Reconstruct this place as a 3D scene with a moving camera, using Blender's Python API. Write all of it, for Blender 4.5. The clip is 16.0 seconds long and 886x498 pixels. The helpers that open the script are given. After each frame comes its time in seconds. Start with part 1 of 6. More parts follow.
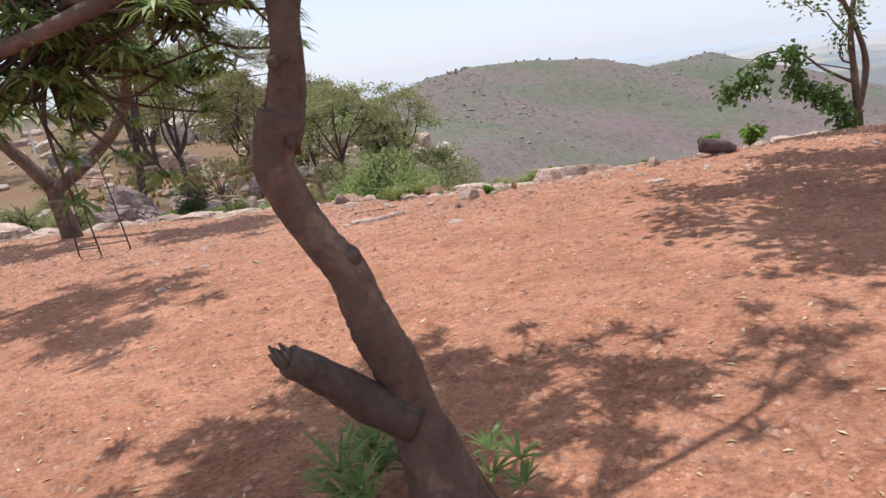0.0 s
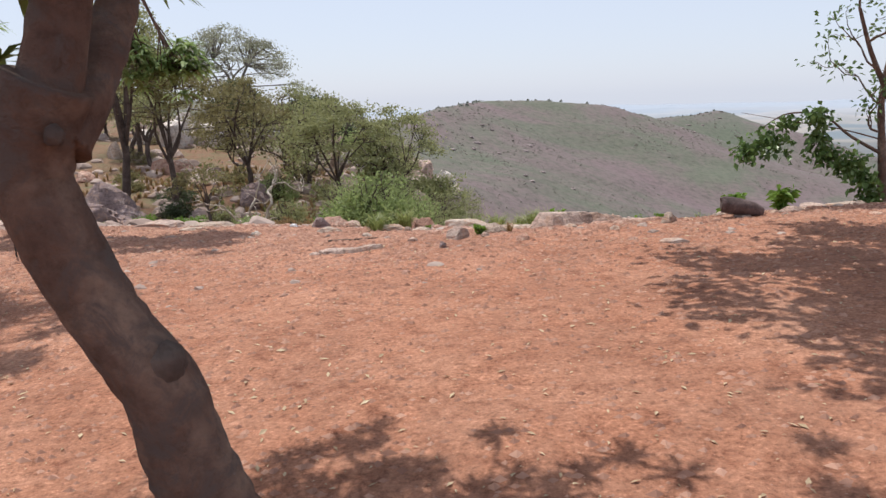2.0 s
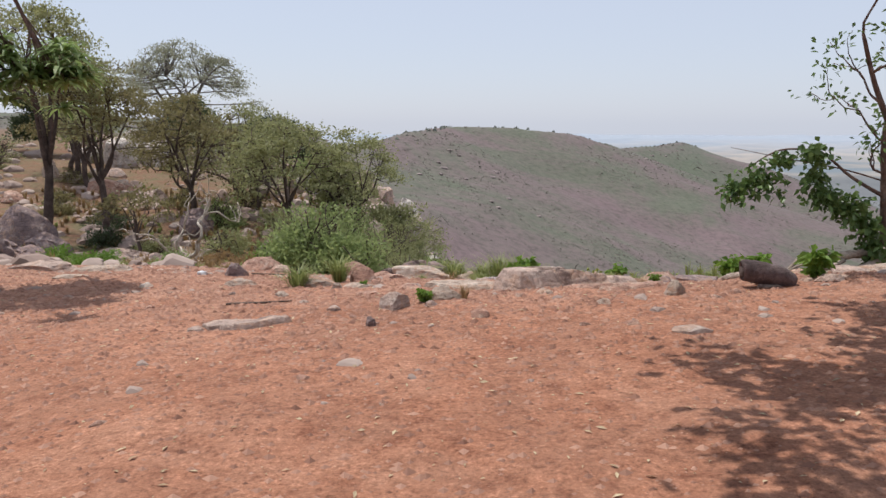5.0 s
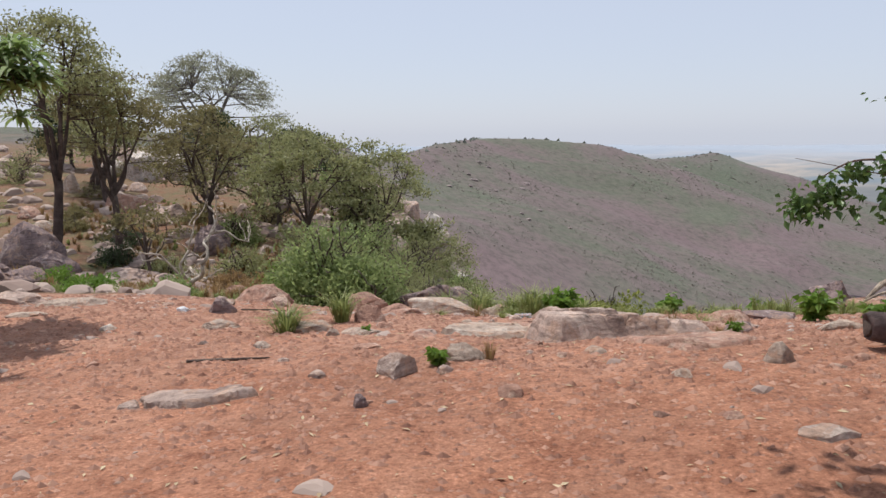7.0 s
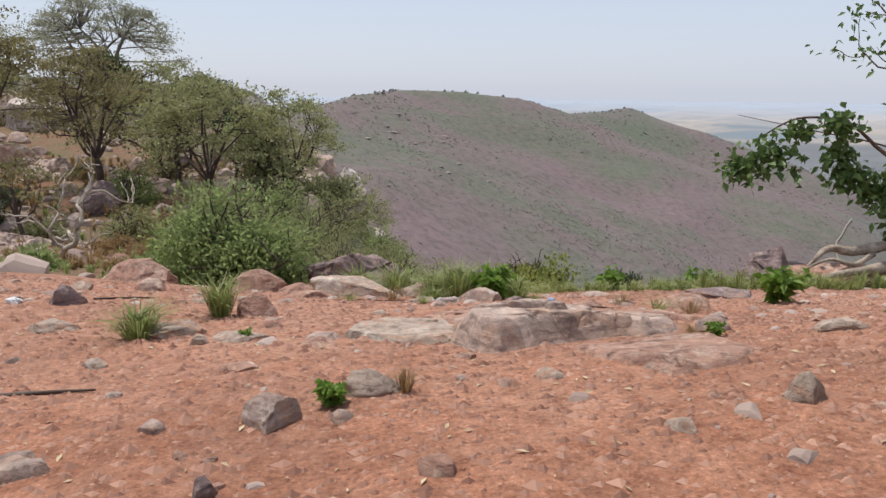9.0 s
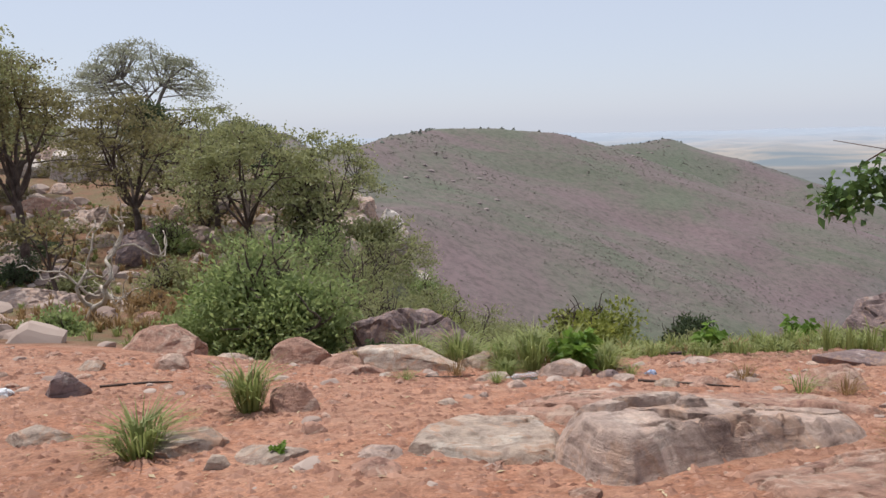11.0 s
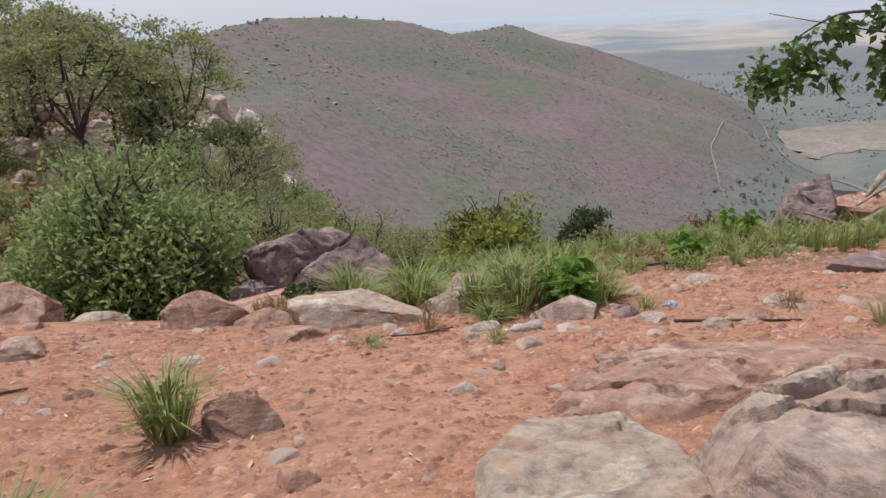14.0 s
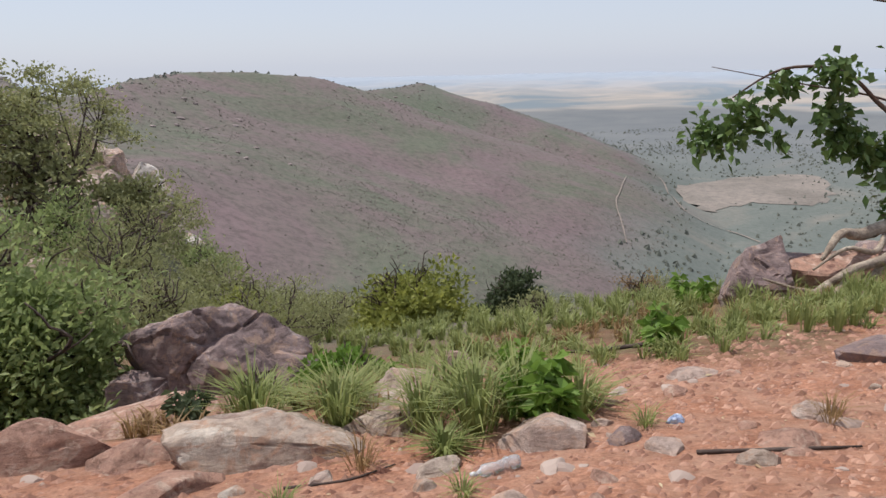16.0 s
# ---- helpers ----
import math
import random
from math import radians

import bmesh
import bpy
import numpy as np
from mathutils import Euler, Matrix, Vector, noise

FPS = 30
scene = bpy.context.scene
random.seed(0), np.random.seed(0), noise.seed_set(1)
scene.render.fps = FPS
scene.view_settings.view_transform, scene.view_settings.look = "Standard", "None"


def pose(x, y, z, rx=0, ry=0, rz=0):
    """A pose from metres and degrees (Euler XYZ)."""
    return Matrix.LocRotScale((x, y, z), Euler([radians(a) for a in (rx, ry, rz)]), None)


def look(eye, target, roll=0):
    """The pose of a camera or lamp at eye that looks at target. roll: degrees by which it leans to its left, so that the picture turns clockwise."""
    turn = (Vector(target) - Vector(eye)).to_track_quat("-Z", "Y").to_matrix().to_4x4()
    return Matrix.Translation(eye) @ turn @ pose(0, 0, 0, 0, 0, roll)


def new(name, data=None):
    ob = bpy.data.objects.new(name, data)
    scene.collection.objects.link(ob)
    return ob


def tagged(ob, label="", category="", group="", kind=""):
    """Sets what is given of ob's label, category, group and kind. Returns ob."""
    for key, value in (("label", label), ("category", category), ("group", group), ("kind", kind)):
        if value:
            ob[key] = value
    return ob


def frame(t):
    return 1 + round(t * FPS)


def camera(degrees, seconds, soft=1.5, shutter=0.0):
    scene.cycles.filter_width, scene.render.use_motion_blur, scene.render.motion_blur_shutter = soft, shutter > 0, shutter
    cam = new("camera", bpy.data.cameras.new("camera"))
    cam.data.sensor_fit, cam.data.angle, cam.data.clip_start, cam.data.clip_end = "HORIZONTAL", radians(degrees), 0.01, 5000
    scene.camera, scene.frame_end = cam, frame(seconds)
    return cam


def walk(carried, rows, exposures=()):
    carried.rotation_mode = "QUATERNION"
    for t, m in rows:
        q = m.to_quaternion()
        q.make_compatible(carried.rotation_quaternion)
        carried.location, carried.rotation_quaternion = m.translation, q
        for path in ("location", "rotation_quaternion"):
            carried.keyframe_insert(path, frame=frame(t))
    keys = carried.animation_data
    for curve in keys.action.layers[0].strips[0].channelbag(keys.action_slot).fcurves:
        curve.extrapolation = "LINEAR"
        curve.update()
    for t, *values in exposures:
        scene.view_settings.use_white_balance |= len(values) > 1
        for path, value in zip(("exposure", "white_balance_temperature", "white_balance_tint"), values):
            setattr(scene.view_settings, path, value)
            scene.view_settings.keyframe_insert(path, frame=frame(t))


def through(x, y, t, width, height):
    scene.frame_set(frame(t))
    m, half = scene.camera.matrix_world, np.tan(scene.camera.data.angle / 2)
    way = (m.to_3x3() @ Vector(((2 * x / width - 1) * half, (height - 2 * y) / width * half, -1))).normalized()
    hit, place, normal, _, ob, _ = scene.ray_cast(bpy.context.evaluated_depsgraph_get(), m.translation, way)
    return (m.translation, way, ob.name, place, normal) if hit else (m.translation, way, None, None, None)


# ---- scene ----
cam = camera(63.4, 16.0)
PATH = [
    (0, (0.137, 0.069, 1.75), (0.037, 2.006, 1.262), -7.5),
    (0.5, (0.17, 0.383, 1.725), (-0.02, 2.324, 1.283), -5.5),
    (1, (0.205, 0.622, 1.712), (0.022, 2.572, 1.304), -2.9),
    (1.5, (0.197, 0.996, 1.607), (0.171, 2.951, 1.186), 2.8),
    (2, (0.272, 1.338, 1.608), (0.19, 3.294, 1.198), -1.6),
    (2.5, (0.37, 1.711, 1.631), (0.252, 3.668, 1.235), -1.2),
    (3, (0.346, 2.109, 1.617), (0.246, 4.072, 1.248), -0.3),
    (3.5, (0.408, 2.493, 1.597), (0.358, 4.451, 1.191), -1.9),
    (4, (0.489, 2.891, 1.611), (0.448, 4.847, 1.196), -1.4),
    (4.5, (0.489, 3.305, 1.606), (0.504, 5.267, 1.215), 2.0),
    (4.7, (0.493, 3.462, 1.601), (0.525, 5.431, 1.249), 0.5),
    (6.8, (0.605, 5.296, 1.559), (0.565, 7.268, 1.229), -0.6),
    (7, (0.606, 5.438, 1.554), (0.537, 7.412, 1.241), -0.4),
    (7.5, (0.565, 5.841, 1.542), (0.536, 7.819, 1.245), 0.6),
    (8, (0.61, 6.241, 1.522), (0.66, 8.218, 1.224), -1.9),
    (8.5, (0.677, 6.638, 1.525), (0.725, 8.595, 1.111), -1.5),
    (9, (0.677, 7.064, 1.496), (0.831, 9.008, 1.056), 0.6),
    (9.5, (0.696, 7.471, 1.471), (0.856, 9.412, 1.016), -0.7),
    (10, (0.665, 7.858, 1.493), (0.711, 9.833, 1.182), -1.4),
    (10.2, (0.647, 7.996, 1.46), (0.69, 9.97, 1.146), -1.4),
    (12.3, (0.056, 9.199, 1.444), (0.164, 11.148, 1.009), -2.6),
    (12.5, (0.004, 9.318, 1.424), (0.146, 11.26, 0.968), -3.2),
    (13, (-0.105, 9.662, 1.386), (0.078, 11.593, 0.896), -3.4),
    (13.5, (-0.161, 9.993, 1.317), (0.106, 11.866, 0.668), -3.7),
    (14, (-0.238, 10.358, 1.31), (0.19, 12.206, 0.674), -2.3),
    (14.5, (-0.231, 10.75, 1.271), (0.204, 12.624, 0.724), -1.6),
    (15, (-0.239, 11.125, 1.19), (0.31, 12.968, 0.637), -1.6),
    (15.5, (-0.173, 11.413, 1.17), (0.532, 13.2, 0.611), -3.0),
    (16, (-0.03, 11.723, 1.158), (0.64, 13.54, 0.659), -1.1),
]
walk(cam, [(t, look(eye, target, roll)) for t, eye, target, roll in PATH],
     [(0, 0.44), (1.5, 0.3), (3.5, 0.12), (7, 0.05), (10, 0.08), (13, 0.06), (16, 0.06)])

# ---- light ----
SUN_TO = Vector((-0.32, 0.42, 1.25)).normalized()
world = bpy.data.worlds.new("sky")
scene.world = world
world.use_nodes = True
wn = world.node_tree.nodes
wn.clear()
sky = wn.new("ShaderNodeTexSky")
sky.sky_type = "NISHITA"
sky.sun_disc = False
sky.sun_elevation = math.asin(SUN_TO.z)
sky.sun_rotation = math.atan2(SUN_TO.x, SUN_TO.y)
sky.altitude, sky.air_density, sky.dust_density, sky.ozone_density = 300, 1.0, 1.2, 1.5
back = wn.new("ShaderNodeBackground")
back.inputs["Strength"].default_value = 0.102
wout = wn.new("ShaderNodeOutputWorld")
haze = wn.new("ShaderNodeMix")
haze.data_type = "RGBA"
haze.inputs[0].default_value = 0.72
haze.inputs[7].default_value = (6.4, 6.9, 8.25, 1)
world.node_tree.links.new(sky.outputs[0], haze.inputs[6])
world.node_tree.links.new(haze.outputs[2], back.inputs["Color"])
world.node_tree.links.new(back.outputs[0], wout.inputs["Surface"])
sun_data = bpy.data.lights.new("sun", "SUN")
sun_data.energy, sun_data.angle, sun_data.color = 3.9, radians(0.6), (1.0, 0.97, 0.93)
sun = new("sun", sun_data)
sun.matrix_world = look(SUN_TO * 100, (0, 0, 0))


# ---- materials ----
def ramp_node(nt, stops):
    n = nt.nodes.new("ShaderNodeValToRGB")
    el = n.color_ramp.elements
    while len(el) < len(stops):
        el.new(0.5)
    for e, (p, c) in zip(el, stops):
        e.position, e.color = p, (*c, 1)
    return n


def noise_node(nt, scale, detail=6, rough=0.6, distort=0.0, vec=None):
    n = nt.nodes.new("ShaderNodeTexNoise")
    n.inputs["Scale"].default_value, n.inputs["Detail"].default_value = scale, detail
    n.inputs["Roughness"].default_value, n.inputs["Distortion"].default_value = rough, distort
    if vec:
        nt.links.new(vec, n.inputs["Vector"])
    return n


def mix_node(nt, fac, a, b, blend="MIX"):
    n = nt.nodes.new("ShaderNodeMix")
    n.data_type, n.blend_type = "RGBA", blend
    for key, v in ((0, fac), (6, a), (7, b)):
        if isinstance(v, (int, float)):
            n.inputs[key].default_value = v
        elif isinstance(v, tuple):
            n.inputs[key].default_value = (*v, 1)
        else:
            nt.links.new(v, n.inputs[key])
    return n.outputs[2]


def blank(name, rough=0.9):
    m = bpy.data.materials.new(name)
    m.use_nodes = True
    b = m.node_tree.nodes["Principled BSDF"]
    b.inputs["Roughness"].default_value = rough
    b.inputs["Specular IOR Level"].default_value = 0.25
    geo = m.node_tree.nodes.new("ShaderNodeNewGeometry")
    return m, m.node_tree, b, geo.outputs["Position"], geo


def bump_to(nt, b, height, strength, dist):
    n = nt.nodes.new("ShaderNodeBump")
    n.inputs["Strength"].default_value, n.inputs["Distance"].default_value = strength, dist
    nt.links.new(height, n.inputs["Height"])
    nt.links.new(n.outputs[0], b.inputs["Normal"])


def mat_rough(name, dark, mid, light, big=0.6, fine=9.0, bump=0.5, dist=0.03, rough=0.9, spots=None):
    """Uneven natural surface: two scales of colour, fine grain and relief; spots: colour of lichen or stain."""
    m, nt, b, pos, geo = blank(name, rough)
    n1 = noise_node(nt, big, 5, 0.6, 0.6, pos)
    n2 = noise_node(nt, fine, 8, 0.72, 0.2, pos)
    r1 = ramp_node(nt, [(0.3, dark), (0.5, mid), (0.72, light)])
    nt.links.new(n1.outputs[0], r1.inputs[0])
    r2 = ramp_node(nt, [(0.25, (0.55, 0.55, 0.55)), (0.5, (1, 1, 1)), (0.8, (1.35, 1.3, 1.25))])
    nt.links.new(n2.outputs[0], r2.inputs[0])
    col = mix_node(nt, 1.0, r1.outputs[0], r2.outputs[0], "MULTIPLY")
    if spots:
        n3 = noise_node(nt, big * 2.7, 7, 0.7, 1.0, pos)
        r3 = ramp_node(nt, [(0.47, (0, 0, 0)), (0.62, (0.9, 0.9, 0.9))])
        nt.links.new(n3.outputs[0], r3.inputs[0])
        col = mix_node(nt, r3.outputs[0], col, spots)
    nt.links.new(col, b.inputs["Base Color"])
    bump_to(nt, b, n2.outputs[0], bump, dist)
    return m


def mat_rock(name, dark, mid, light, stain, big=1.3, fine=11.0, band=6.0):
    """Weathered layered stone: blotches with hard edges, thin beds, dark joints, stains and a pitted skin."""
    m, nt, b, pos, geo = blank(name, 0.88)
    n1 = noise_node(nt, big * 1.6, 7, 0.68, 0.9, pos)
    r1 = ramp_node(nt, [(0.36, dark), (0.43, mid), (0.55, mid), (0.62, light)])
    nt.links.new(n1.outputs[0], r1.inputs[0])
    flat = nt.nodes.new("ShaderNodeMapping")
    flat.inputs["Scale"].default_value = (1.0, 1.0, band)
    flat.inputs["Rotation"].default_value = (0.22, -0.16, 0.0)
    nt.links.new(pos, flat.inputs["Vector"])
    beds = noise_node(nt, 2.6, 7, 0.7, 0.4, flat.outputs[0])
    rb = ramp_node(nt, [(0.34, (0.58, 0.54, 0.53)), (0.47, (1, 1, 1)), (0.66, (1.22, 1.18, 1.14))])
    nt.links.new(beds.outputs[0], rb.inputs[0])
    col = mix_node(nt, 1.0, r1.outputs[0], rb.outputs[0], "MULTIPLY")
    n3 = noise_node(nt, big * 2.4, 8, 0.74, 1.4, pos)
    r3 = ramp_node(nt, [(0.52, (0, 0, 0)), (0.58, (0.85, 0.85, 0.85))])
    nt.links.new(n3.outputs[0], r3.inputs[0])
    col = mix_node(nt, r3.outputs[0], col, stain)
    n2 = noise_node(nt, fine, 9, 0.78, 0.2, pos)
    r2 = ramp_node(nt, [(0.3, (0.52, 0.5, 0.49)), (0.5, (1, 1, 1)), (0.72, (1.35, 1.33, 1.3))])
    nt.links.new(n2.outputs[0], r2.inputs[0])
    col = mix_node(nt, 1.0, col, r2.outputs[0], "MULTIPLY")
    nt.links.new(col, b.inputs["Base Color"])
    high = mix_node(nt, 0.5, n2.outputs[0], beds.outputs[0])
    bump_to(nt, b, high, 1.0, 0.07)
    return m


def mat_leaf(name, dark, light, rough=0.5, through=0.45):
    """Leaves: each one its own tint, with light passing through the blade."""
    m, nt, b, pos, geo = blank(name, rough)
    r = ramp_node(nt, [(0.0, dark), (1.0, light)])
    nt.links.new(geo.outputs["Random Per Island"], r.inputs[0])
    n = noise_node(nt, 1.3, 3, 0.5, 0, pos)
    col = mix_node(nt, 0.5, r.outputs[0], mix_node(nt, n.outputs[0], dark, light))
    nt.links.new(col, b.inputs["Base Color"])
    tr = nt.nodes.new("ShaderNodeBsdfTranslucent")
    nt.links.new(col, tr.inputs["Color"])
    ms = nt.nodes.new("ShaderNodeMixShader")
    ms.inputs[0].default_value = through
    nt.links.new(b.outputs[0], ms.inputs[1])
    nt.links.new(tr.outputs[0], ms.inputs[2])
    nt.links.new(ms.outputs[0], nt.nodes["Material Output"].inputs["Surface"])
    return m


def mat_ground():
    """Red laterite soil near by, dry scrub hillside, and the cultivated plain with haze painted into its colour, by the
    zones stored on the sheet.
    """
    m, nt, b, pos, geo = blank("laterite_and_scrub", 0.95)

    def zone(name):
        a = nt.nodes.new("ShaderNodeAttribute")
        a.attribute_name = name
        return a.outputs["Fac"]

    n1 = noise_node(nt, 0.55, 5, 0.6, 0.5, pos)
    n2 = noise_node(nt, 6.0, 8, 0.75, 0.3, pos)
    n3 = noise_node(nt, 34.0, 5, 0.75, 0, pos)
    r1 = ramp_node(nt, [(0.3, (0.275, 0.112, 0.063)), (0.5, (0.375, 0.158, 0.09)), (0.7, (0.46, 0.22, 0.134))])
    nt.links.new(n1.outputs[0], r1.inputs[0])
    r2 = ramp_node(nt, [(0.3, (0.56, 0.47, 0.45)), (0.5, (1, 1, 1)), (0.72, (1.3, 1.36, 1.4))])
    nt.links.new(n2.outputs[0], r2.inputs[0])
    soil = mix_node(nt, 1.0, r1.outputs[0], r2.outputs[0], "MULTIPLY")
    r3 = ramp_node(nt, [(0.37, (0.42, 0.34, 0.31)), (0.48, (0.95, 0.95, 0.95)), (0.55, (1.05, 1.05, 1.05)), (0.64, (1.6, 1.75, 1.85))])
    nt.links.new(n3.outputs[0], r3.inputs[0])
    soil = mix_node(nt, 0.8, soil, mix_node(nt, 1.0, soil, r3.outputs[0], "MULTIPLY"))
    dust = ramp_node(nt, [(0.4, (0, 0, 0)), (0.62, (1, 1, 1))])
    nt.links.new(noise_node(nt, 1.7, 7, 0.7, 0.8, pos).outputs[0], dust.inputs[0])
    worn = mix_node(nt, 1.0, (0.375, 0.225, 0.158), r2.outputs[0], "MULTIPLY")
    soil = mix_node(nt, mix_node(nt, zone("dusty"), (0, 0, 0), mix_node(nt, 0.5, dust.outputs[0], (0.5, 0.5, 0.5))), soil, worn)
    # olive and mauve-grey scrub, lifted and blued a little to paint in haze
    h1 = noise_node(nt, 0.0065, 7, 0.66, 0.5, pos)
    h2 = noise_node(nt, 0.22, 7, 0.75, 0.0, pos)
    rh = ramp_node(nt, [(0.34, (0.105, 0.118, 0.082)), (0.44, (0.12, 0.12, 0.092)), (0.53, (0.148, 0.118, 0.11)), (0.62, (0.158, 0.115, 0.116)), (0.72, (0.19, 0.155, 0.145))])
    nt.links.new(h1.outputs[0], rh.inputs[0])
    rg = ramp_node(nt, [(0.38, (0.74, 0.77, 0.72)), (0.5, (1, 1, 1)), (0.62, (1.16, 1.13, 1.12))])
    nt.links.new(h2.outputs[0], rg.inputs[0])
    scrub = mix_node(nt, 1.0, rh.outputs[0], rg.outputs[0], "MULTIPLY")
    # valley greenery, its blue-green partly painted haze
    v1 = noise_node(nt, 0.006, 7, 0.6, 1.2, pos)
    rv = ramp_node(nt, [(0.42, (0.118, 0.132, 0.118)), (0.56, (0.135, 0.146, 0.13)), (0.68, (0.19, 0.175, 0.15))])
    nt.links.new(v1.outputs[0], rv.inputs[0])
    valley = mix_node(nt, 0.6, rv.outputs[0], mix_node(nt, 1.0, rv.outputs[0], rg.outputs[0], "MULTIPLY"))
    # fields of the plain, tan to blue-grey, with haze in the colour
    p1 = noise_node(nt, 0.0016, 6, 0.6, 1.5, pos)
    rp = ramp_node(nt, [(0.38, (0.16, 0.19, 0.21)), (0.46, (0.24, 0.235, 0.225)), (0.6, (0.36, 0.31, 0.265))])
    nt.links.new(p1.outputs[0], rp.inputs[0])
    grassy = ramp_node(nt, [(0.38, (0.20, 0.102, 0.062)), (0.52, (0.175, 0.115, 0.066)), (0.68, (0.125, 0.12, 0.058))])
    nt.links.new(noise_node(nt, 0.9, 6, 0.7, 0.5, pos).outputs[0], grassy.inputs[0])
    soil = mix_node(nt, zone("grassy"), soil, mix_node(nt, 1.0, grassy.outputs[0], r2.outputs[0], "MULTIPLY"))
    col = mix_node(nt, zone("scrub"), soil, scrub)
    col = mix_node(nt, zone("valley"), col, valley)
    # far woods, greyed towards blue as painted haze
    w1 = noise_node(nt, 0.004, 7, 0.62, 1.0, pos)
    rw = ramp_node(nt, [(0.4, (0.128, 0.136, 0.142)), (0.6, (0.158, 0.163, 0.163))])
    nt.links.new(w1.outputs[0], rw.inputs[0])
    col = mix_node(nt, zone("hazy_woods"), col, rw.outputs[0])
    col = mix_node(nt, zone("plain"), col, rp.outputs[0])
    # painted haze: the farthest land fades to a pale sky-like blue-grey
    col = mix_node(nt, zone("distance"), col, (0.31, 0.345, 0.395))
    nt.links.new(col, b.inputs["Base Color"])
    add = nt.nodes.new("ShaderNodeMath")
    add.operation = "ADD"
    nt.links.new(n2.outputs[0], add.inputs[0])
    nt.links.new(n3.outputs[0], add.inputs[1])
    bump_to(nt, b, add.outputs[0], 0.7, 0.035)
    return m


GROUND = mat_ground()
ROCK_GREY = mat_rock("grey_brown_rock", (0.27, 0.19, 0.16), (0.44, 0.33, 0.278), (0.56, 0.45, 0.385), (0.50, 0.335, 0.25))
ROCK_RED = mat_rock("rust_stained_rock", (0.22, 0.115, 0.09), (0.39, 0.23, 0.172), (0.53, 0.385, 0.31), (0.50, 0.36, 0.28), 1.6, 12)
ROCK_PURPLE = mat_rock("purple_grey_rock", (0.12, 0.086, 0.086), (0.23, 0.168, 0.16), (0.37, 0.30, 0.275), (0.36, 0.24, 0.185), 1.4, 10)
ROCK_PALE = mat_rock("pale_rock", (0.27, 0.185, 0.15), (0.44, 0.345, 0.28), (0.58, 0.50, 0.425), (0.45, 0.28, 0.195), 1.5, 11)
ROCK_WHITE = mat_rock("whitish_rock", (0.30, 0.25, 0.225), (0.50, 0.45, 0.41), (0.66, 0.61, 0.56), (0.45, 0.34, 0.27), 0.5, 5, 3.0)
BARK = mat_rough("red_brown_bark", (0.075, 0.042, 0.034), (0.135, 0.082, 0.062), (0.24, 0.165, 0.125), 4.0, 26, 0.9, 0.02, 0.9, (0.11, 0.085, 0.075))
BARK_DARK = mat_rough("dark_bark", (0.05, 0.035, 0.03), (0.09, 0.065, 0.055), (0.15, 0.115, 0.095), 3.0, 22, 0.8, 0.02)
BARK_GREY = mat_rough("grey_bark", (0.10, 0.085, 0.075), (0.17, 0.15, 0.13), (0.25, 0.22, 0.195), 3.0, 22, 0.8, 0.02)
ROOT = mat_rough("pale_root", (0.20, 0.15, 0.115), (0.36, 0.285, 0.22), (0.52, 0.44, 0.35), 5.0, 24, 0.9, 0.03)
BARK_PALE = mat_rough("bleached_wood", (0.25, 0.2, 0.16), (0.45, 0.38, 0.31), (0.62, 0.55, 0.46), 3.0, 22, 0.8, 0.02)
LEAF_LONG = mat_leaf("long_leaf", (0.10, 0.165, 0.045), (0.34, 0.44, 0.16))
LEAF_BUSH = mat_leaf("bush_leaf", (0.13, 0.18, 0.058), (0.42, 0.48, 0.20), 0.5, 0.55)
LEAF_OLIVE = mat_leaf("olive_leaf", (0.19, 0.2, 0.085), (0.4, 0.4, 0.19))
LEAF_RUSSET = mat_leaf("russet_leaf", (0.13, 0.115, 0.05), (0.32, 0.28, 0.13))
LEAF_YELLOW = mat_leaf("yellow_green_leaf", (0.131, 0.16, 0.036), (0.406, 0.406, 0.102))
LEAF_DARK = mat_leaf("dark_leaf", (0.045, 0.065, 0.032), (0.115, 0.14, 0.07))
LEAF_FIG = mat_leaf("fig_leaf", (0.038, 0.076, 0.022), (0.184, 0.271, 0.082), 0.35, 0.25)
LEAF_BRIGHT = mat_leaf("bright_leaf", (0.09, 0.17, 0.025), (0.24, 0.36, 0.07))
LEAF_GREY = mat_leaf("grey_twig", (0.22, 0.225, 0.15), (0.42, 0.42, 0.30))
GRASS = mat_leaf("grass_blade", (0.14, 0.18, 0.05), (0.40, 0.42, 0.16))
GRASS_DRY = mat_leaf("dry_grass", (0.22, 0.13, 0.06), (0.42, 0.29, 0.14))
SCRUB = mat_leaf("hill_scrub", (0.135, 0.135, 0.10), (0.20, 0.165, 0.155), 0.9, 0.3)
LITTER = mat_leaf("leaf_litter", (0.22, 0.12, 0.06), (0.72, 0.60, 0.40), 0.8, 0.1)
ROCK_FAR = mat_leaf("far_outcrop", (0.19, 0.15, 0.14), (0.33, 0.27, 0.25), 0.9, 0.0)
ROCK_SLOPE = mat_leaf("slope_stone", (0.20, 0.13, 0.105), (0.50, 0.40, 0.34), 0.9, 0.0)
LAMP_WHITE = mat_rough("white_enamel", (0.6, 0.6, 0.58), (0.75, 0.75, 0.73), (0.82, 0.82, 0.8), 5, 40, 0.1, 0.005, 0.4)
IRON = mat_rough("dull_iron", (0.03, 0.03, 0.032), (0.055, 0.05, 0.05), (0.10, 0.075, 0.06), 12, 60, 0.3, 0.004, 0.6)
PANEL = mat_rough("grey_green_sheet", (0.10, 0.13, 0.13), (0.15, 0.19, 0.19), (0.22, 0.26, 0.25), 8, 50, 0.2, 0.004, 0.5)
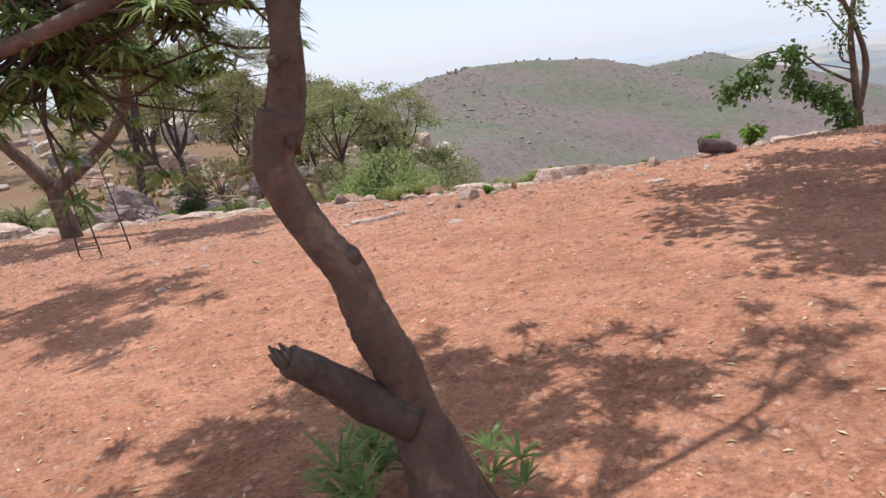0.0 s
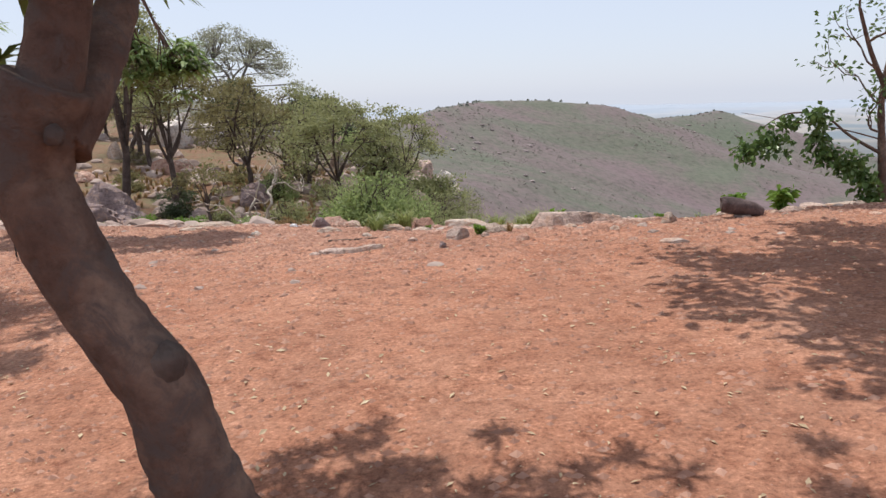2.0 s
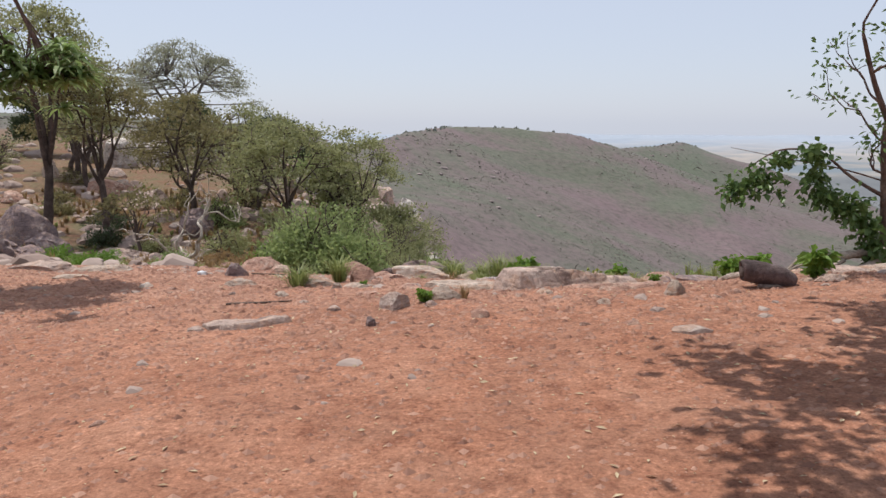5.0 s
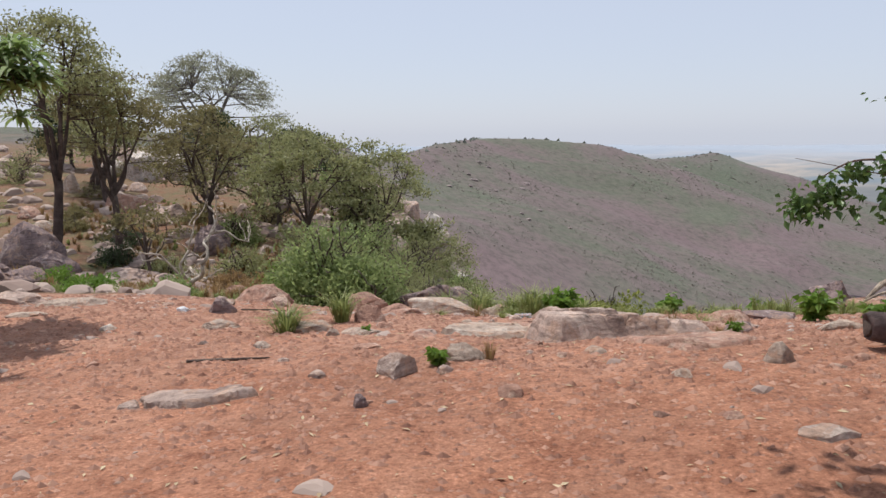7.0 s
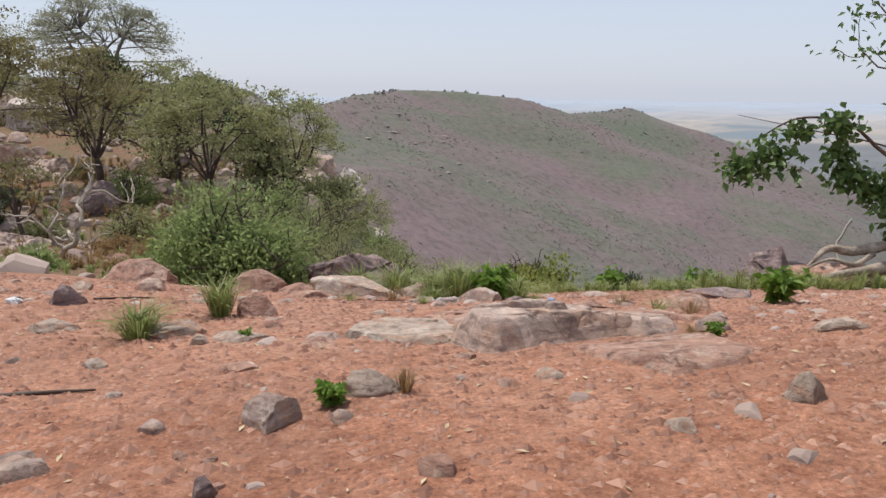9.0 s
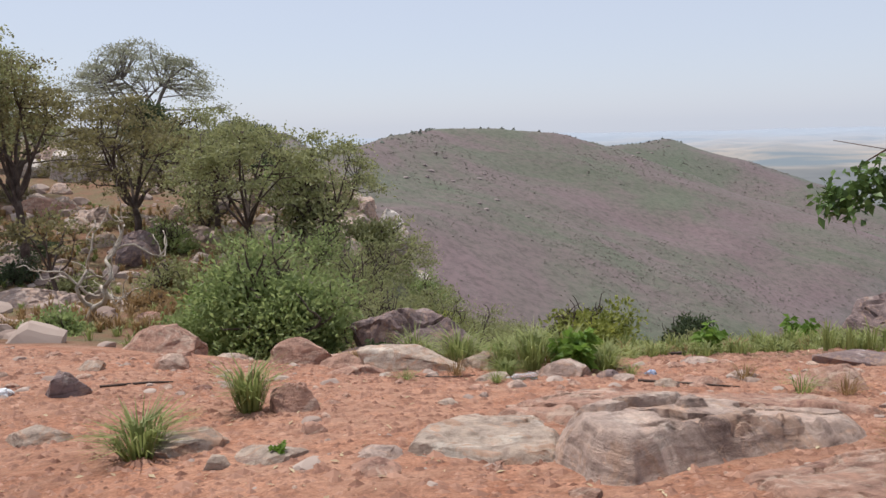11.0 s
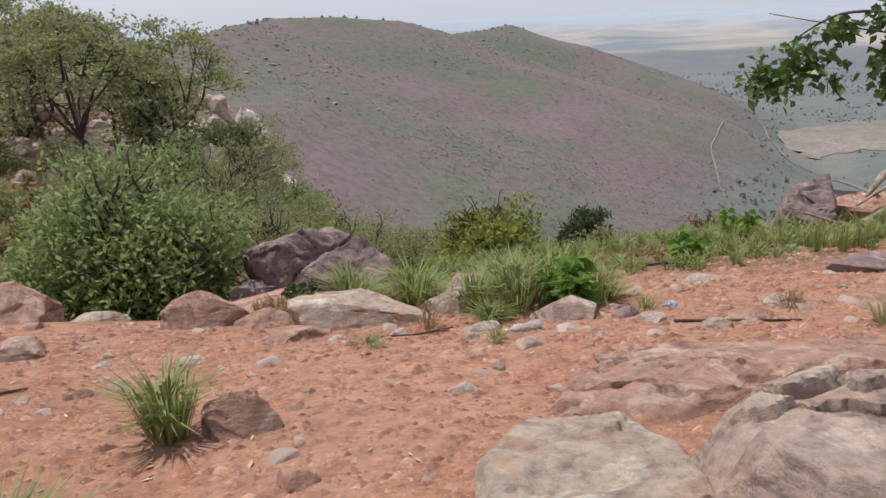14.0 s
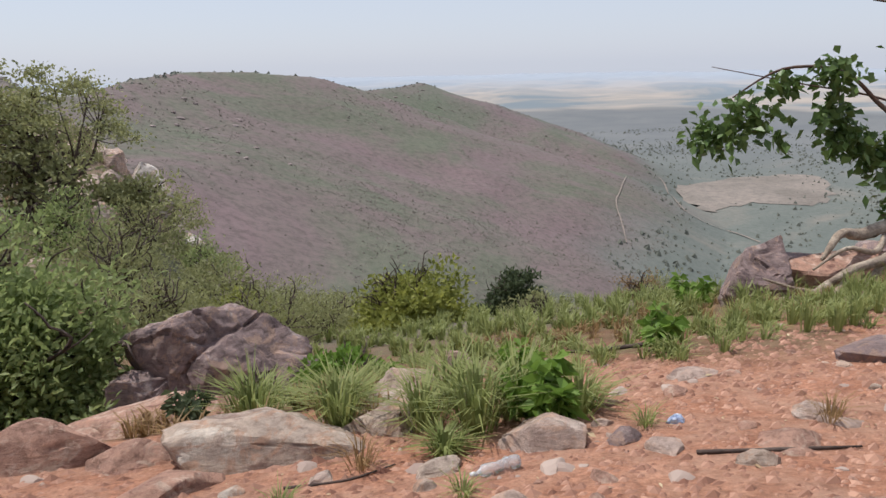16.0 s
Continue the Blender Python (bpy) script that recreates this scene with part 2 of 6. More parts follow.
OLD_LOG = mat_rough("weathered_dark_log", (0.06, 0.042, 0.04), (0.12, 0.085, 0.08), (0.2, 0.15, 0.14), 5, 28, 0.9, 0.02, 0.9)
TRACK = mat_rough("dusty_track", (0.19, 0.155, 0.13), (0.25, 0.205, 0.175), (0.3, 0.25, 0.21), 0.02, 0.2, 0.1, 0.1)
FALLOW = mat_rough("fallow_field", (0.15, 0.13, 0.11), (0.21, 0.18, 0.155), (0.25, 0.21, 0.18), 0.012, 0.15, 0.1, 0.1)
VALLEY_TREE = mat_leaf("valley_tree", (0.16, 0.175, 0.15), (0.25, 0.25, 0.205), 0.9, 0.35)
ROOF = mat_rough("pale_roof", (0.5, 0.5, 0.5), (0.6, 0.6, 0.6), (0.7, 0.7, 0.7), 0.1, 1, 0.1, 0.1)
BLUE_FILM = mat_rough("blue_wrapper_film", (0.10, 0.14, 0.30), (0.30, 0.36, 0.5), (0.7, 0.72, 0.78), 30, 90, 0.3, 0.003, 0.3)
WHITE_FILM = mat_rough("white_litter", (0.5, 0.5, 0.5), (0.65, 0.65, 0.66), (0.75, 0.76, 0.78), 20, 90, 0.2, 0.003, 0.4)


def mat_clear():
    m, nt, b, pos, geo = blank("clear_plastic", 0.12)
    b.inputs["Base Color"].default_value = (0.85, 0.88, 0.9, 1)
    b.inputs["Transmission Weight"].default_value = 0.75
    b.inputs["IOR"].default_value = 1.4
    b.inputs["Specular IOR Level"].default_value = 0.6
    return m


CLEAR = mat_clear()
GRAVEL = mat_leaf("gravel_bits", (0.16, 0.066, 0.045), (0.58, 0.34, 0.24), 0.9, 0.0)

# ---- building tools ----
def vhash(ix, iy, k):
    h = (ix * 374761393 + iy * 668265263 + k * 1442695041) & 0x7FFFFFFF
    h = ((h ^ (h >> 13)) * 1274126177) & 0x7FFFFFFF
    return ((h ^ (h >> 16)) & 0xFFFF) / 65535.0


def vnoise(x, y, k=0):
    """Smooth value noise in 0..1 on arrays."""
    ix, iy = np.floor(x).astype(np.int64), np.floor(y).astype(np.int64)
    fx, fy = x - ix, y - iy
    fx, fy = fx * fx * (3 - 2 * fx), fy * fy * (3 - 2 * fy)
    a, b = vhash(ix, iy, k), vhash(ix + 1, iy, k)
    c, d = vhash(ix, iy + 1, k), vhash(ix + 1, iy + 1, k)
    return (a + (b - a) * fx) * (1 - fy) + (c + (d - c) * fx) * fy


def fnoise(x, y, octaves=4, k=0):
    s, amp, tot = 0.0, 1.0, 0.0
    for i in range(octaves):
        s, tot = s + amp * (vnoise(x, y, k + i) - 0.5), tot + amp
        x, y, amp = x * 2.03 + 17.1, y * 2.03 - 9.3, amp * 0.55
    return s / tot * 2


class Sheet:
    """Collects vertices and faces for one mesh."""

    def __init__(self):
        self.v, self.f, self.n = [], [], 0

    def add(self, verts, faces):
        verts = np.asarray(verts, float)
        self.v.append(verts)
        self.f.extend([tuple(i + self.n for i in f) for f in faces])
        self.n += len(verts)

    def quads(self, verts):
        """Loose quads: an array n x 4 x 3."""
        k = len(verts)
        self.v.append(np.asarray(verts, float).reshape(-1, 3))
        self.f.extend((np.arange(k * 4).reshape(k, 4) + self.n).tolist())
        self.n += 4 * k

    def tube(self, path, radii, sides=8, lump=0.0, seed=0, caps=True):
        path = [Vector(p) for p in path]
        rng = np.random.RandomState(seed)
        rings, side = [], Vector((1, 0.13, 0.07)).normalized()
        for i, p in enumerate(path):
            d = (path[min(i + 1, len(path) - 1)] - path[max(i - 1, 0)]).normalized()
            side = (side - d * side.dot(d)).normalized()
            up = d.cross(side)
            for k in range(sides):
                a = 2 * math.pi * k / sides
                r = radii[i] * (1 + lump * (rng.rand() - 0.5))
                rings.append(p + (side * math.cos(a) + up * math.sin(a)) * r)
        faces = []
        for i in range(len(path) - 1):
            for k in range(sides):
                a, b = i * sides + k, i * sides + (k + 1) % sides
                faces.append((a, b, b + sides, a + sides))
        if caps:
            faces += [tuple(reversed(range(sides))), tuple(range((len(path) - 1) * sides, len(path) * sides))]
        self.add([tuple(v) for v in rings], faces)

    def mesh(self, name, material, smooth=True):
        me = bpy.data.meshes.new(name)
        v = np.concatenate(self.v) if self.v else np.zeros((0, 3))
        me.from_pydata(v.tolist(), [], self.f)
        if smooth:
            me.polygons.foreach_set("use_smooth", np.ones(len(me.polygons), bool))
        me.materials.append(material)
        return me


def put(name, sheet, material, parent=None, label="", smooth=True):
    """One mesh object, as a part under its thing when a parent is given."""
    ob = new(name, sheet.mesh(name, material, smooth))
    ob.parent = parent
    if label:
        ob["label"] = label
    return ob


def gz(x, y):
    return float(ground(np.array([x]), np.array([y]))[0])


def bend(points, steps=5):
    """A smooth line through the points."""
    pts = [Vector(p) for p in points]
    out = []
    for i in range(len(pts) - 1):
        p0, p1, p2, p3 = pts[max(i - 1, 0)], pts[i], pts[i + 1], pts[min(i + 2, len(pts) - 1)]
        for s in range(steps):
            t = s / steps
            out.append(0.5 * (2 * p1 + (p2 - p0) * t + (2 * p0 - 5 * p1 + 4 * p2 - p3) * t * t + (3 * p1 - p0 - 3 * p2 + p3) * t ** 3))
    return out + [pts[-1]]


def lerp_list(values, count):
    return np.interp(np.linspace(0, len(values) - 1, count), range(len(values)), values)


def leaf_quads(at, way, length, width, rng, droop=0.0):
    """Folded leaf blades: arrays of base points and directions."""
    n = len(at)
    way = way / (np.linalg.norm(way, axis=1, keepdims=True) + 1e-9)
    ref = rng.normal(size=(n, 3))
    side = np.cross(way, ref)
    side /= np.linalg.norm(side, axis=1, keepdims=True) + 1e-9
    ln = length * (0.7 + 0.6 * rng.rand(n, 1))
    mid = at + way * ln * 0.5
    tip = at + way * ln
    tip[:, 2] -= droop * ln[:, 0]
    w = width * (0.75 + 0.5 * rng.rand(n, 1))
    return np.stack([at, mid + side * w * 0.5, tip, mid - side * w * 0.5], 1)


ICO = {}


def ico(level):
    if level not in ICO:
        bm = bmesh.new()
        bmesh.ops.create_icosphere(bm, subdivisions=level, radius=1)
        ICO[level] = (np.array([v.co[:] for v in bm.verts]), [tuple(v.index for v in f.verts) for f in bm.faces])
        bm.free()
    return ICO[level]


def rock_shape(seed, sx, sy, sz, level=4, cuts=14, rough=0.05, cut_depth=0.5):
    """Broken stone: a ball cut into facets by planes of a few joint directions, then roughened at two scales."""
    rng = np.random.RandomState(seed)
    base, faces = ico(level)
    p = base.copy()
    joint = rng.rand() * 6.28
    for k in range(cuts + 6):
        if k % 3 == 0:
            n = np.array([0.35 * rng.normal(), 0.35 * rng.normal(), 1.0])
        else:
            a = joint + (k % 4) * 1.57 + 0.35 * rng.normal()
            n = np.array([math.cos(a), math.sin(a), 0.4 * rng.normal() + 0.62])
        n /= np.linalg.norm(n)
        d = cut_depth + 0.42 * rng.rand()
        over = np.clip(p @ n - d, 0, None)
        p -= over[:, None] * n
    p[:, 2] = np.clip(p[:, 2], -0.75, None)
    off = rng.rand(3) * 50
    disp = np.array([noise.fractal(Vector(q * 2.3 + off), 0.8, 2.1, 5) for q in p])
    ridge = np.array([abs(noise.noise(Vector(q * np.array([1.3, 1.3, 4.0]) + off))) for q in p])
    seam = np.clip(1 - ridge / 0.05, 0, 1)
    p = p * (1 + rough * disp - rough * 1.3 * seam)[:, None]
    return p * np.array([sx, sy, sz]), faces


def rock(name, x, y, sx, sy, sz, material, seed, label, turn=0.0, sink=0.35, tilt=(0, 0), level=4, cuts=14, rough=0.07, category="rock", group="", lift=0.0, cut_depth=0.5):
    s = Sheet()
    v, f = rock_shape(seed, sx, sy, sz, level, cuts, rough, cut_depth)
    s.add(v, f)
    ob = put(name, s, material)
    ob.data.set_sharp_from_angle(angle=radians(30))
    ob.matrix_world = pose(x, y, gz(x, y) + sz * (1 - 2 * sink) * 0.75 + lift, tilt[0], tilt[1], turn)
    return tagged(ob, label, category, group)


def grow(rng, start, way, length, radius, depth, sheet, tips, spread=0.7, lift=0.15, kids=(2, 4), sides=6, crook=0.25, flat=0.0):
    """One crooked limb and, from it, smaller ones; the ends go into tips."""
    pts, p, d = [Vector(start)], Vector(start), Vector(way).normalized()
    steps = 5
    for i in range(steps):
        d = (d + Vector(rng.normal(size=3)) * crook + Vector((0, 0, lift))).normalized()
        if flat and depth < 2:
            d.z *= 1 - flat
            d.normalize()
        p = p + d * length / steps
        pts.append(p.copy())
    sheet.tube(pts, np.linspace(radius, radius * 0.6, len(pts)), sides, 0.25, rng.randint(1 << 30))
    if depth == 0:
        tips.append((pts[-1], d))
        tips.append((pts[-3], d))
        return
    for k in range(rng.randint(kids[0], kids[1] + 1)):
        at = pts[-1] if k == 0 else pts[rng.randint(2, len(pts))]
        nd = (d + Vector(rng.normal(size=3)) * spread).normalized()
        if nd.z < -0.2:
            nd.z *= -0.5
        grow(rng, at, nd, length * (0.62 + 0.25 * rng.rand()), radius * 0.6, depth - 1, sheet, tips, spread, lift, kids, max(4, sides - 1), crook, flat)


def crown_sheet(rng, tips, per_tip, clump, length, width, droop=0.0, up=0.3):
    s = Sheet()
    if not tips:
        return s
    c = np.array([t[0][:] for t in tips])
    c = np.repeat(c, per_tip, 0)
    off = rng.normal(size=c.shape) * clump * 0.72 * np.array([1, 1, 0.5])
    way = off / (clump + 1e-6) * 0.8 + rng.normal(size=c.shape) * 0.8
    way[:, 2] += up
    s.quads(leaf_quads(c + off, way, length, width, rng, droop))
    return s


def tree(name, x, y, height, seed, leaf, label, bark=BARK_DARK, radius=0.11, depth=3, per_tip=40, clump=0.28, leaf_len=0.11, leaf_w=0.05,
         lean=(0, 0), spread=0.75, lift=0.12, kids=(2, 4), trunk=0.35, flat=0.0, category="tree", group="", stems=1, sink=0.05, crook=0.25):
    """A tapered, crooked trunk with limbs, and a crown of single leaves in clumps."""
    rng = np.random.RandomState(seed)
    wood, tips = Sheet(), []
    for k in range(stems):
        a = 2 * math.pi * k / stems + rng.rand()
        d = Vector((lean[0] + (0.35 * math.cos(a) if stems > 1 else 0), lean[1] + (0.35 * math.sin(a) if stems > 1 else 0), 1))
        grow(rng, (0.06 * math.cos(a) * (stems > 1), 0.06 * math.sin(a) * (stems > 1), -sink), d, height * trunk, radius, depth, wood, tips, spread, lift, kids, 8, crook, flat)
    top = new(name)
    top.matrix_world = pose(x, y, gz(x, y))
    put("trunk", wood, bark, top)
    if per_tip:
        put("crown", crown_sheet(rng, tips, per_tip, clump, leaf_len, leaf_w), leaf, top, smooth=False)
    return tagged(top, label, category, group)


def bush(name, x, y, w, h, seed, leaf, label, count=9000, leaf_len=0.09, leaf_w=0.03, category="bush", group="", stems=9, wy=None, bark=BARK_DARK, droop=0.1):
    """A shrub: stems from one root, leaves in clumps on an uneven shell with gaps."""
    rng = np.random.RandomState(seed)
    wood, tips = Sheet(), []
    wy = wy or w
    for k in range(stems):
        a = rng.rand() * 6.28
        d = Vector((math.cos(a) * 0.8 * rng.rand(), math.sin(a) * 0.8 * rng.rand(), 1))
        grow(rng, (0.08 * math.cos(a), 0.08 * math.sin(a), -0.05), d, h * 0.45, 0.022 + 0.012 * h, 2, wood, tips, 0.8, 0.1, (2, 3), 5, 0.3)
    clumps = max(30, count // 30)
    u = rng.normal(size=(clumps, 3))
    u /= np.linalg.norm(u, axis=1, keepdims=True)
    u[:, 2] = np.abs(u[:, 2]) * 1.05 - 0.12
    lump = 0.72 + 0.4 * np.array([noise.noise(Vector(q * 2.1) + Vector((seed, 0, 0))) for q in u])
    rad = lump * (0.45 + 0.62 * rng.rand(clumps) ** 0.6)
    c = u * rad[:, None] * np.array([w / 2, wy / 2, h]) * 1.1
    c[:, 2] = np.clip(c[:, 2], 0.05, None)
    at = np.repeat(c, 30, 0)
    off = rng.normal(size=at.shape) * (0.028 * (w + h) + 0.03) * np.array([1, 1, 0.55])
    way = rng.normal(size=at.shape) + np.repeat(u, 30, 0) * 0.9
    way[:, 2] += 0.35
    crown = Sheet()
    pts = at + off
    pts[:, 2] = np.clip(pts[:, 2], 0.03, None)
    crown.quads(leaf_quads(pts, way, leaf_len, leaf_w, rng, droop))
    top = new(name)
    top.matrix_world = pose(x, y, gz(x, y))
    put("wood", wood, bark, top)
    put("crown", crown, leaf, top, smooth=False)
    return tagged(top, label, category, group)


def tuft_sheet(rng, n, radius, height, width=0.012, arch=0.6):
    s = Sheet()
    a = rng.rand(n) * 6.283
    base = np.stack([np.cos(a), np.sin(a), np.zeros(n)], 1) * (radius * 0.35 * rng.rand(n, 1))
    out = np.stack([np.cos(a), np.sin(a), np.zeros(n)], 1)
    hgt = height * (0.55 + 0.6 * rng.rand(n, 1))
    side = np.stack([-np.sin(a), np.cos(a), np.zeros(n)], 1) * width * 0.5
    reach = radius * arch * (0.3 + rng.rand(n, 1))
    p1 = base + out * reach * 0.45 + np.array([0, 0, 1]) * hgt * 0.66
    p2 = base + out * reach * 1.5 + np.array([0, 0, 1]) * hgt * (0.72 + 0.3 * rng.rand(n, 1))
    v = np.stack([base - side, base + side, p1 + side, p1 - side, p2], 1).reshape(-1, 3)
    f = []
    for i in range(n):
        k = i * 5
        f += [(k, k + 1, k + 2, k + 3), (k + 3, k + 2, k + 4)]
    s.add(v, f)
    return s


def tuft(x, y, radius, height, seed, label, material=None, n=140, width=0.012, group="grass tufts on the rim", arch=0.7):
    ob = put("grass_tuft", tuft_sheet(np.random.RandomState(seed), n, radius, height, width, arch), material or GRASS, smooth=False)
    ob.matrix_world = pose(x, y, gz(x, y) - 0.015)
    return tagged(ob, label, "grass", group)

# ---- the land ----
def sm(a, b, v):
    t = np.clip((v - a) / (b - a), 0.0, 1.0)
    return t * t * (3 - 2 * t)


AHEAD_Y = (-60, 5, 8, 10, 11, 12, 13, 14, 15, 16, 18, 20, 25, 35, 60, 4900)
AHEAD_Z = (0.3, -.02, -.065, -.13, -.2, -.36, -.53, -.71, -.92, -1.12, -1.75, -2.5, -4.2, -7.6, -17, -1700)
LEFT_Y = (-60, 5, 8, 10, 12, 14, 16, 18, 22, 28, 36, 48, 70, 110, 200, 4900)
LEFT_Z = (0.3, -.02, -.065, -.13, -.33, -.58, -.85, -1.2, -2.2, -3.1, -2.9, -2.0, -0.6, 0.5, -30, -1700)
RIDGE = [(-200, 300, -18), (-100, 380, -15), (-45, 480, -13), (-17, 560, -6), (10, 620, -1.5), (65, 660, -3.3), (125, 700, -8.4), (199, 800, -26.8),
         (262, 860, -27), (298, 890, -22), (356, 930, -44), (436, 980, -63), (552, 1060, -91), (723, 1160, -150)]
FLOOR = -140.0


def hill(x, y):
    """The long ridge across the valley: height by distance from its crest."""
    best = np.full_like(x, -1e9)
    for (ax, ay, az), (bx, by, bz) in zip(RIDGE, RIDGE[1:]):
        dx, dy = bx - ax, by - ay
        t = np.clip(((x - ax) * dx + (y - ay) * dy) / (dx * dx + dy * dy), 0, 1)
        d = np.hypot(x - ax - t * dx, y - ay - t * dy)
        best = np.maximum(best, az + t * (bz - az) - 0.36 * np.sqrt(d * d + 64) + 2.9)
    return best


def ground(x, y):
    """Height of the bare ground at x, y (arrays)."""
    x, y = np.asarray(x, float), np.asarray(y, float)
    side = 0.058 * np.clip(x, -6, 6) * (1 - sm(10, 14, y))
    ahead, left = np.interp(y, AHEAD_Y, AHEAD_Z), np.interp(y, LEFT_Y, LEFT_Z)
    left = left + 0.05 * np.clip(-x - 8, 0, 60) * sm(14, 26, y)
    spur = sm(22, 34, y)
    w = sm(1.6 + 1.6 * spur, -4.8 + 1.6 * spur - 0.25 * np.clip(y - 45, 0, 80), x)
    near = ahead * (1 - w) + left * w + side - 0.25 * np.clip(x - 9, 0, 400) * sm(6, 9, y - 0.2 * x + 6)
    near = near - 0.75 * np.exp(-((x + 1.3) / 2.6) ** 2 - ((y - 19.6) / 1.9) ** 2)
    far = np.maximum(hill(x, y), FLOOR + 0 * x)
    r = np.hypot(x, y)
    z = np.maximum(near, far - 400 * (1 - sm(60, 130, r)))
    z = z + 70 * sm(1800, 4800, r)
    fine = 0.055 * fnoise(x * 0.9, y * 0.9, 5, 3) * sm(30, 12, r) + 0.5 * fnoise(x * 0.13, y * 0.13, 4, 9) * sm(16, 40, r) * sm(400, 60, r)
    return z + fine + 13 * fnoise(x * 0.0065 + 3, y * 0.0065, 3, 27) * sm(-16, -60, z) * sm(-139, -112, z) * sm(120, 260, r) + 3.6 * fnoise(x * 0.011, y * 0.011, 5, 21) * sm(90, 240, r) * sm(-135, -110, z + 0 * r)


def build_ground():
    front = np.radians(np.linspace(-62, 62, 470))
    rest = np.radians(np.linspace(62, 298, 60))[1:-1]
    ang = np.concatenate([front, rest])
    rad = np.concatenate([[0.25], 0.5 * 1.0172 ** np.arange(540)])
    rad = rad[rad < 4850]
    a, r = np.meshgrid(ang, rad)
    x, y = 0.4 + r * np.sin(a), 2.0 + r * np.cos(a)
    z = ground(x, y)
    na, nr = len(ang), len(rad)
    v = np.stack([x, y, z], -1).reshape(-1, 3)
    i = np.arange((nr - 1) * na)
    k = i % na
    nxt = i - k + (k + 1) % na
    faces = np.stack([i, i + na, nxt + na, nxt], 1)
    me = bpy.data.meshes.new("ground")
    me.from_pydata(v.tolist(), [], faces.tolist() + [tuple(range(na))])
    me.polygons.foreach_set("use_smooth", np.ones(len(me.polygons), bool))
    d = np.hypot(v[:, 0], v[:, 1])
    patch = fnoise(v[:, 0] * 0.16, v[:, 1] * 0.16, 4, 50)
    scrub = np.clip(sm(20, 34, v[:, 1] + 5 * patch + 0.45 * np.clip(v[:, 0], 0, 10) + 1.7 * np.clip(v[:, 0], -30, 0)), 0, 1) * np.clip(0.75 + 1.2 * patch, 0, 1) + sm(60, 120, d)
    # valley tint climbs the hill foot, standing in for haze there
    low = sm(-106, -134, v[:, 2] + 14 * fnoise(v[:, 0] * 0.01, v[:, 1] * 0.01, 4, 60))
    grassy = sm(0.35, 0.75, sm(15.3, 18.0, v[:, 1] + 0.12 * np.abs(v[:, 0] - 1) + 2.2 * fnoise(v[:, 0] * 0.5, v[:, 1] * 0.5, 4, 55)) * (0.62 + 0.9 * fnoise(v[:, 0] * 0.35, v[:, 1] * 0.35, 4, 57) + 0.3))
    # the last three zones grow with range and carry the painted haze
    for name, val in (("dusty", 0.4 + 0.6 * sm(8.5, 13.5, v[:, 1])), ("grassy", np.clip(grassy + sm(19, 24, v[:, 1] - 0.15 * v[:, 0]) * sm(-2, -7, v[:, 0]), 0, 1)), ("scrub", np.clip(scrub, 0, 1)), ("valley", low), ("hazy_woods", sm(750, 1500, d)),
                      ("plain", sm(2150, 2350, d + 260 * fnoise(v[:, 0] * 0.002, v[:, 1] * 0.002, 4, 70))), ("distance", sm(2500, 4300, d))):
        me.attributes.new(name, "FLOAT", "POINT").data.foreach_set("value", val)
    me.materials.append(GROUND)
    return tagged(new("ground", me), "red laterite clearing falling to scrub hills and a plain with painted haze", "ground", kind="structure")


build_ground()


# ---- the valley ----
ROADS = [[(417, 612), (344, 514), (317, 480), (298, 444), (280, 411)], [(498, 668), (485, 635), (418, 528), (413, 496), (429, 479), (424, 439)]]
FIELD_A = [(512, 656), (625, 700), (732, 674), (647, 573), (581, 534), (536, 568), (462, 554)]
OUTCROPS = [(-4, 489), (15, 518), (29, 512), (31, 483), (8, 456), (34, 411), (45, 418), (196, 680), (278, 852), (249, 807)]


def ribbon(name, pts, width, material, label):
    s, path = Sheet(), bend([(x, y, 0) for x, y in pts], 6)
    v = []
    for i, p in enumerate(path):
        d = (path[min(i + 1, len(path) - 1)] - path[max(i - 1, 0)]).normalized()
        n = Vector((-d.y, d.x, 0)) * width * (0.8 + 0.4 * ((i * 29) % 7) / 7)
        v += [(q.x, q.y, gz(q.x, q.y) + 0.9) for q in (p - n, p + n)]
    s.add(v, [(2 * i, 2 * i + 1, 2 * i + 3, 2 * i + 2) for i in range(len(path) - 1)])
    return tagged(put(name, s, material), label, "road", kind="structure")


def patch(name, pts, material, label):
    s, c = Sheet(), np.mean(pts, 0)
    ring = [c + (np.array(p) - c) * 1.0 for p in pts]
    edge = [(p.x, p.y) for p in bend([(*p, 0) for p in ring + ring[:1]], 5)][:-1]
    v = [(x + 6 * math.sin(3.1 * i), y + 6 * math.cos(2.3 * i), gz(x, y) + 0.5) for i, (x, y) in enumerate(edge)]
    s.add(v, [tuple(range(len(v)))])
    return tagged(put(name, s, material), label, "field", kind="structure")


for pts, w in zip(ROADS, (0.55, 0.8)):
    ribbon("road", pts, w, TRACK, "pale dusty track through the valley")
patch("field", FIELD_A, FALLOW, "pale fallow field with scattered trees")


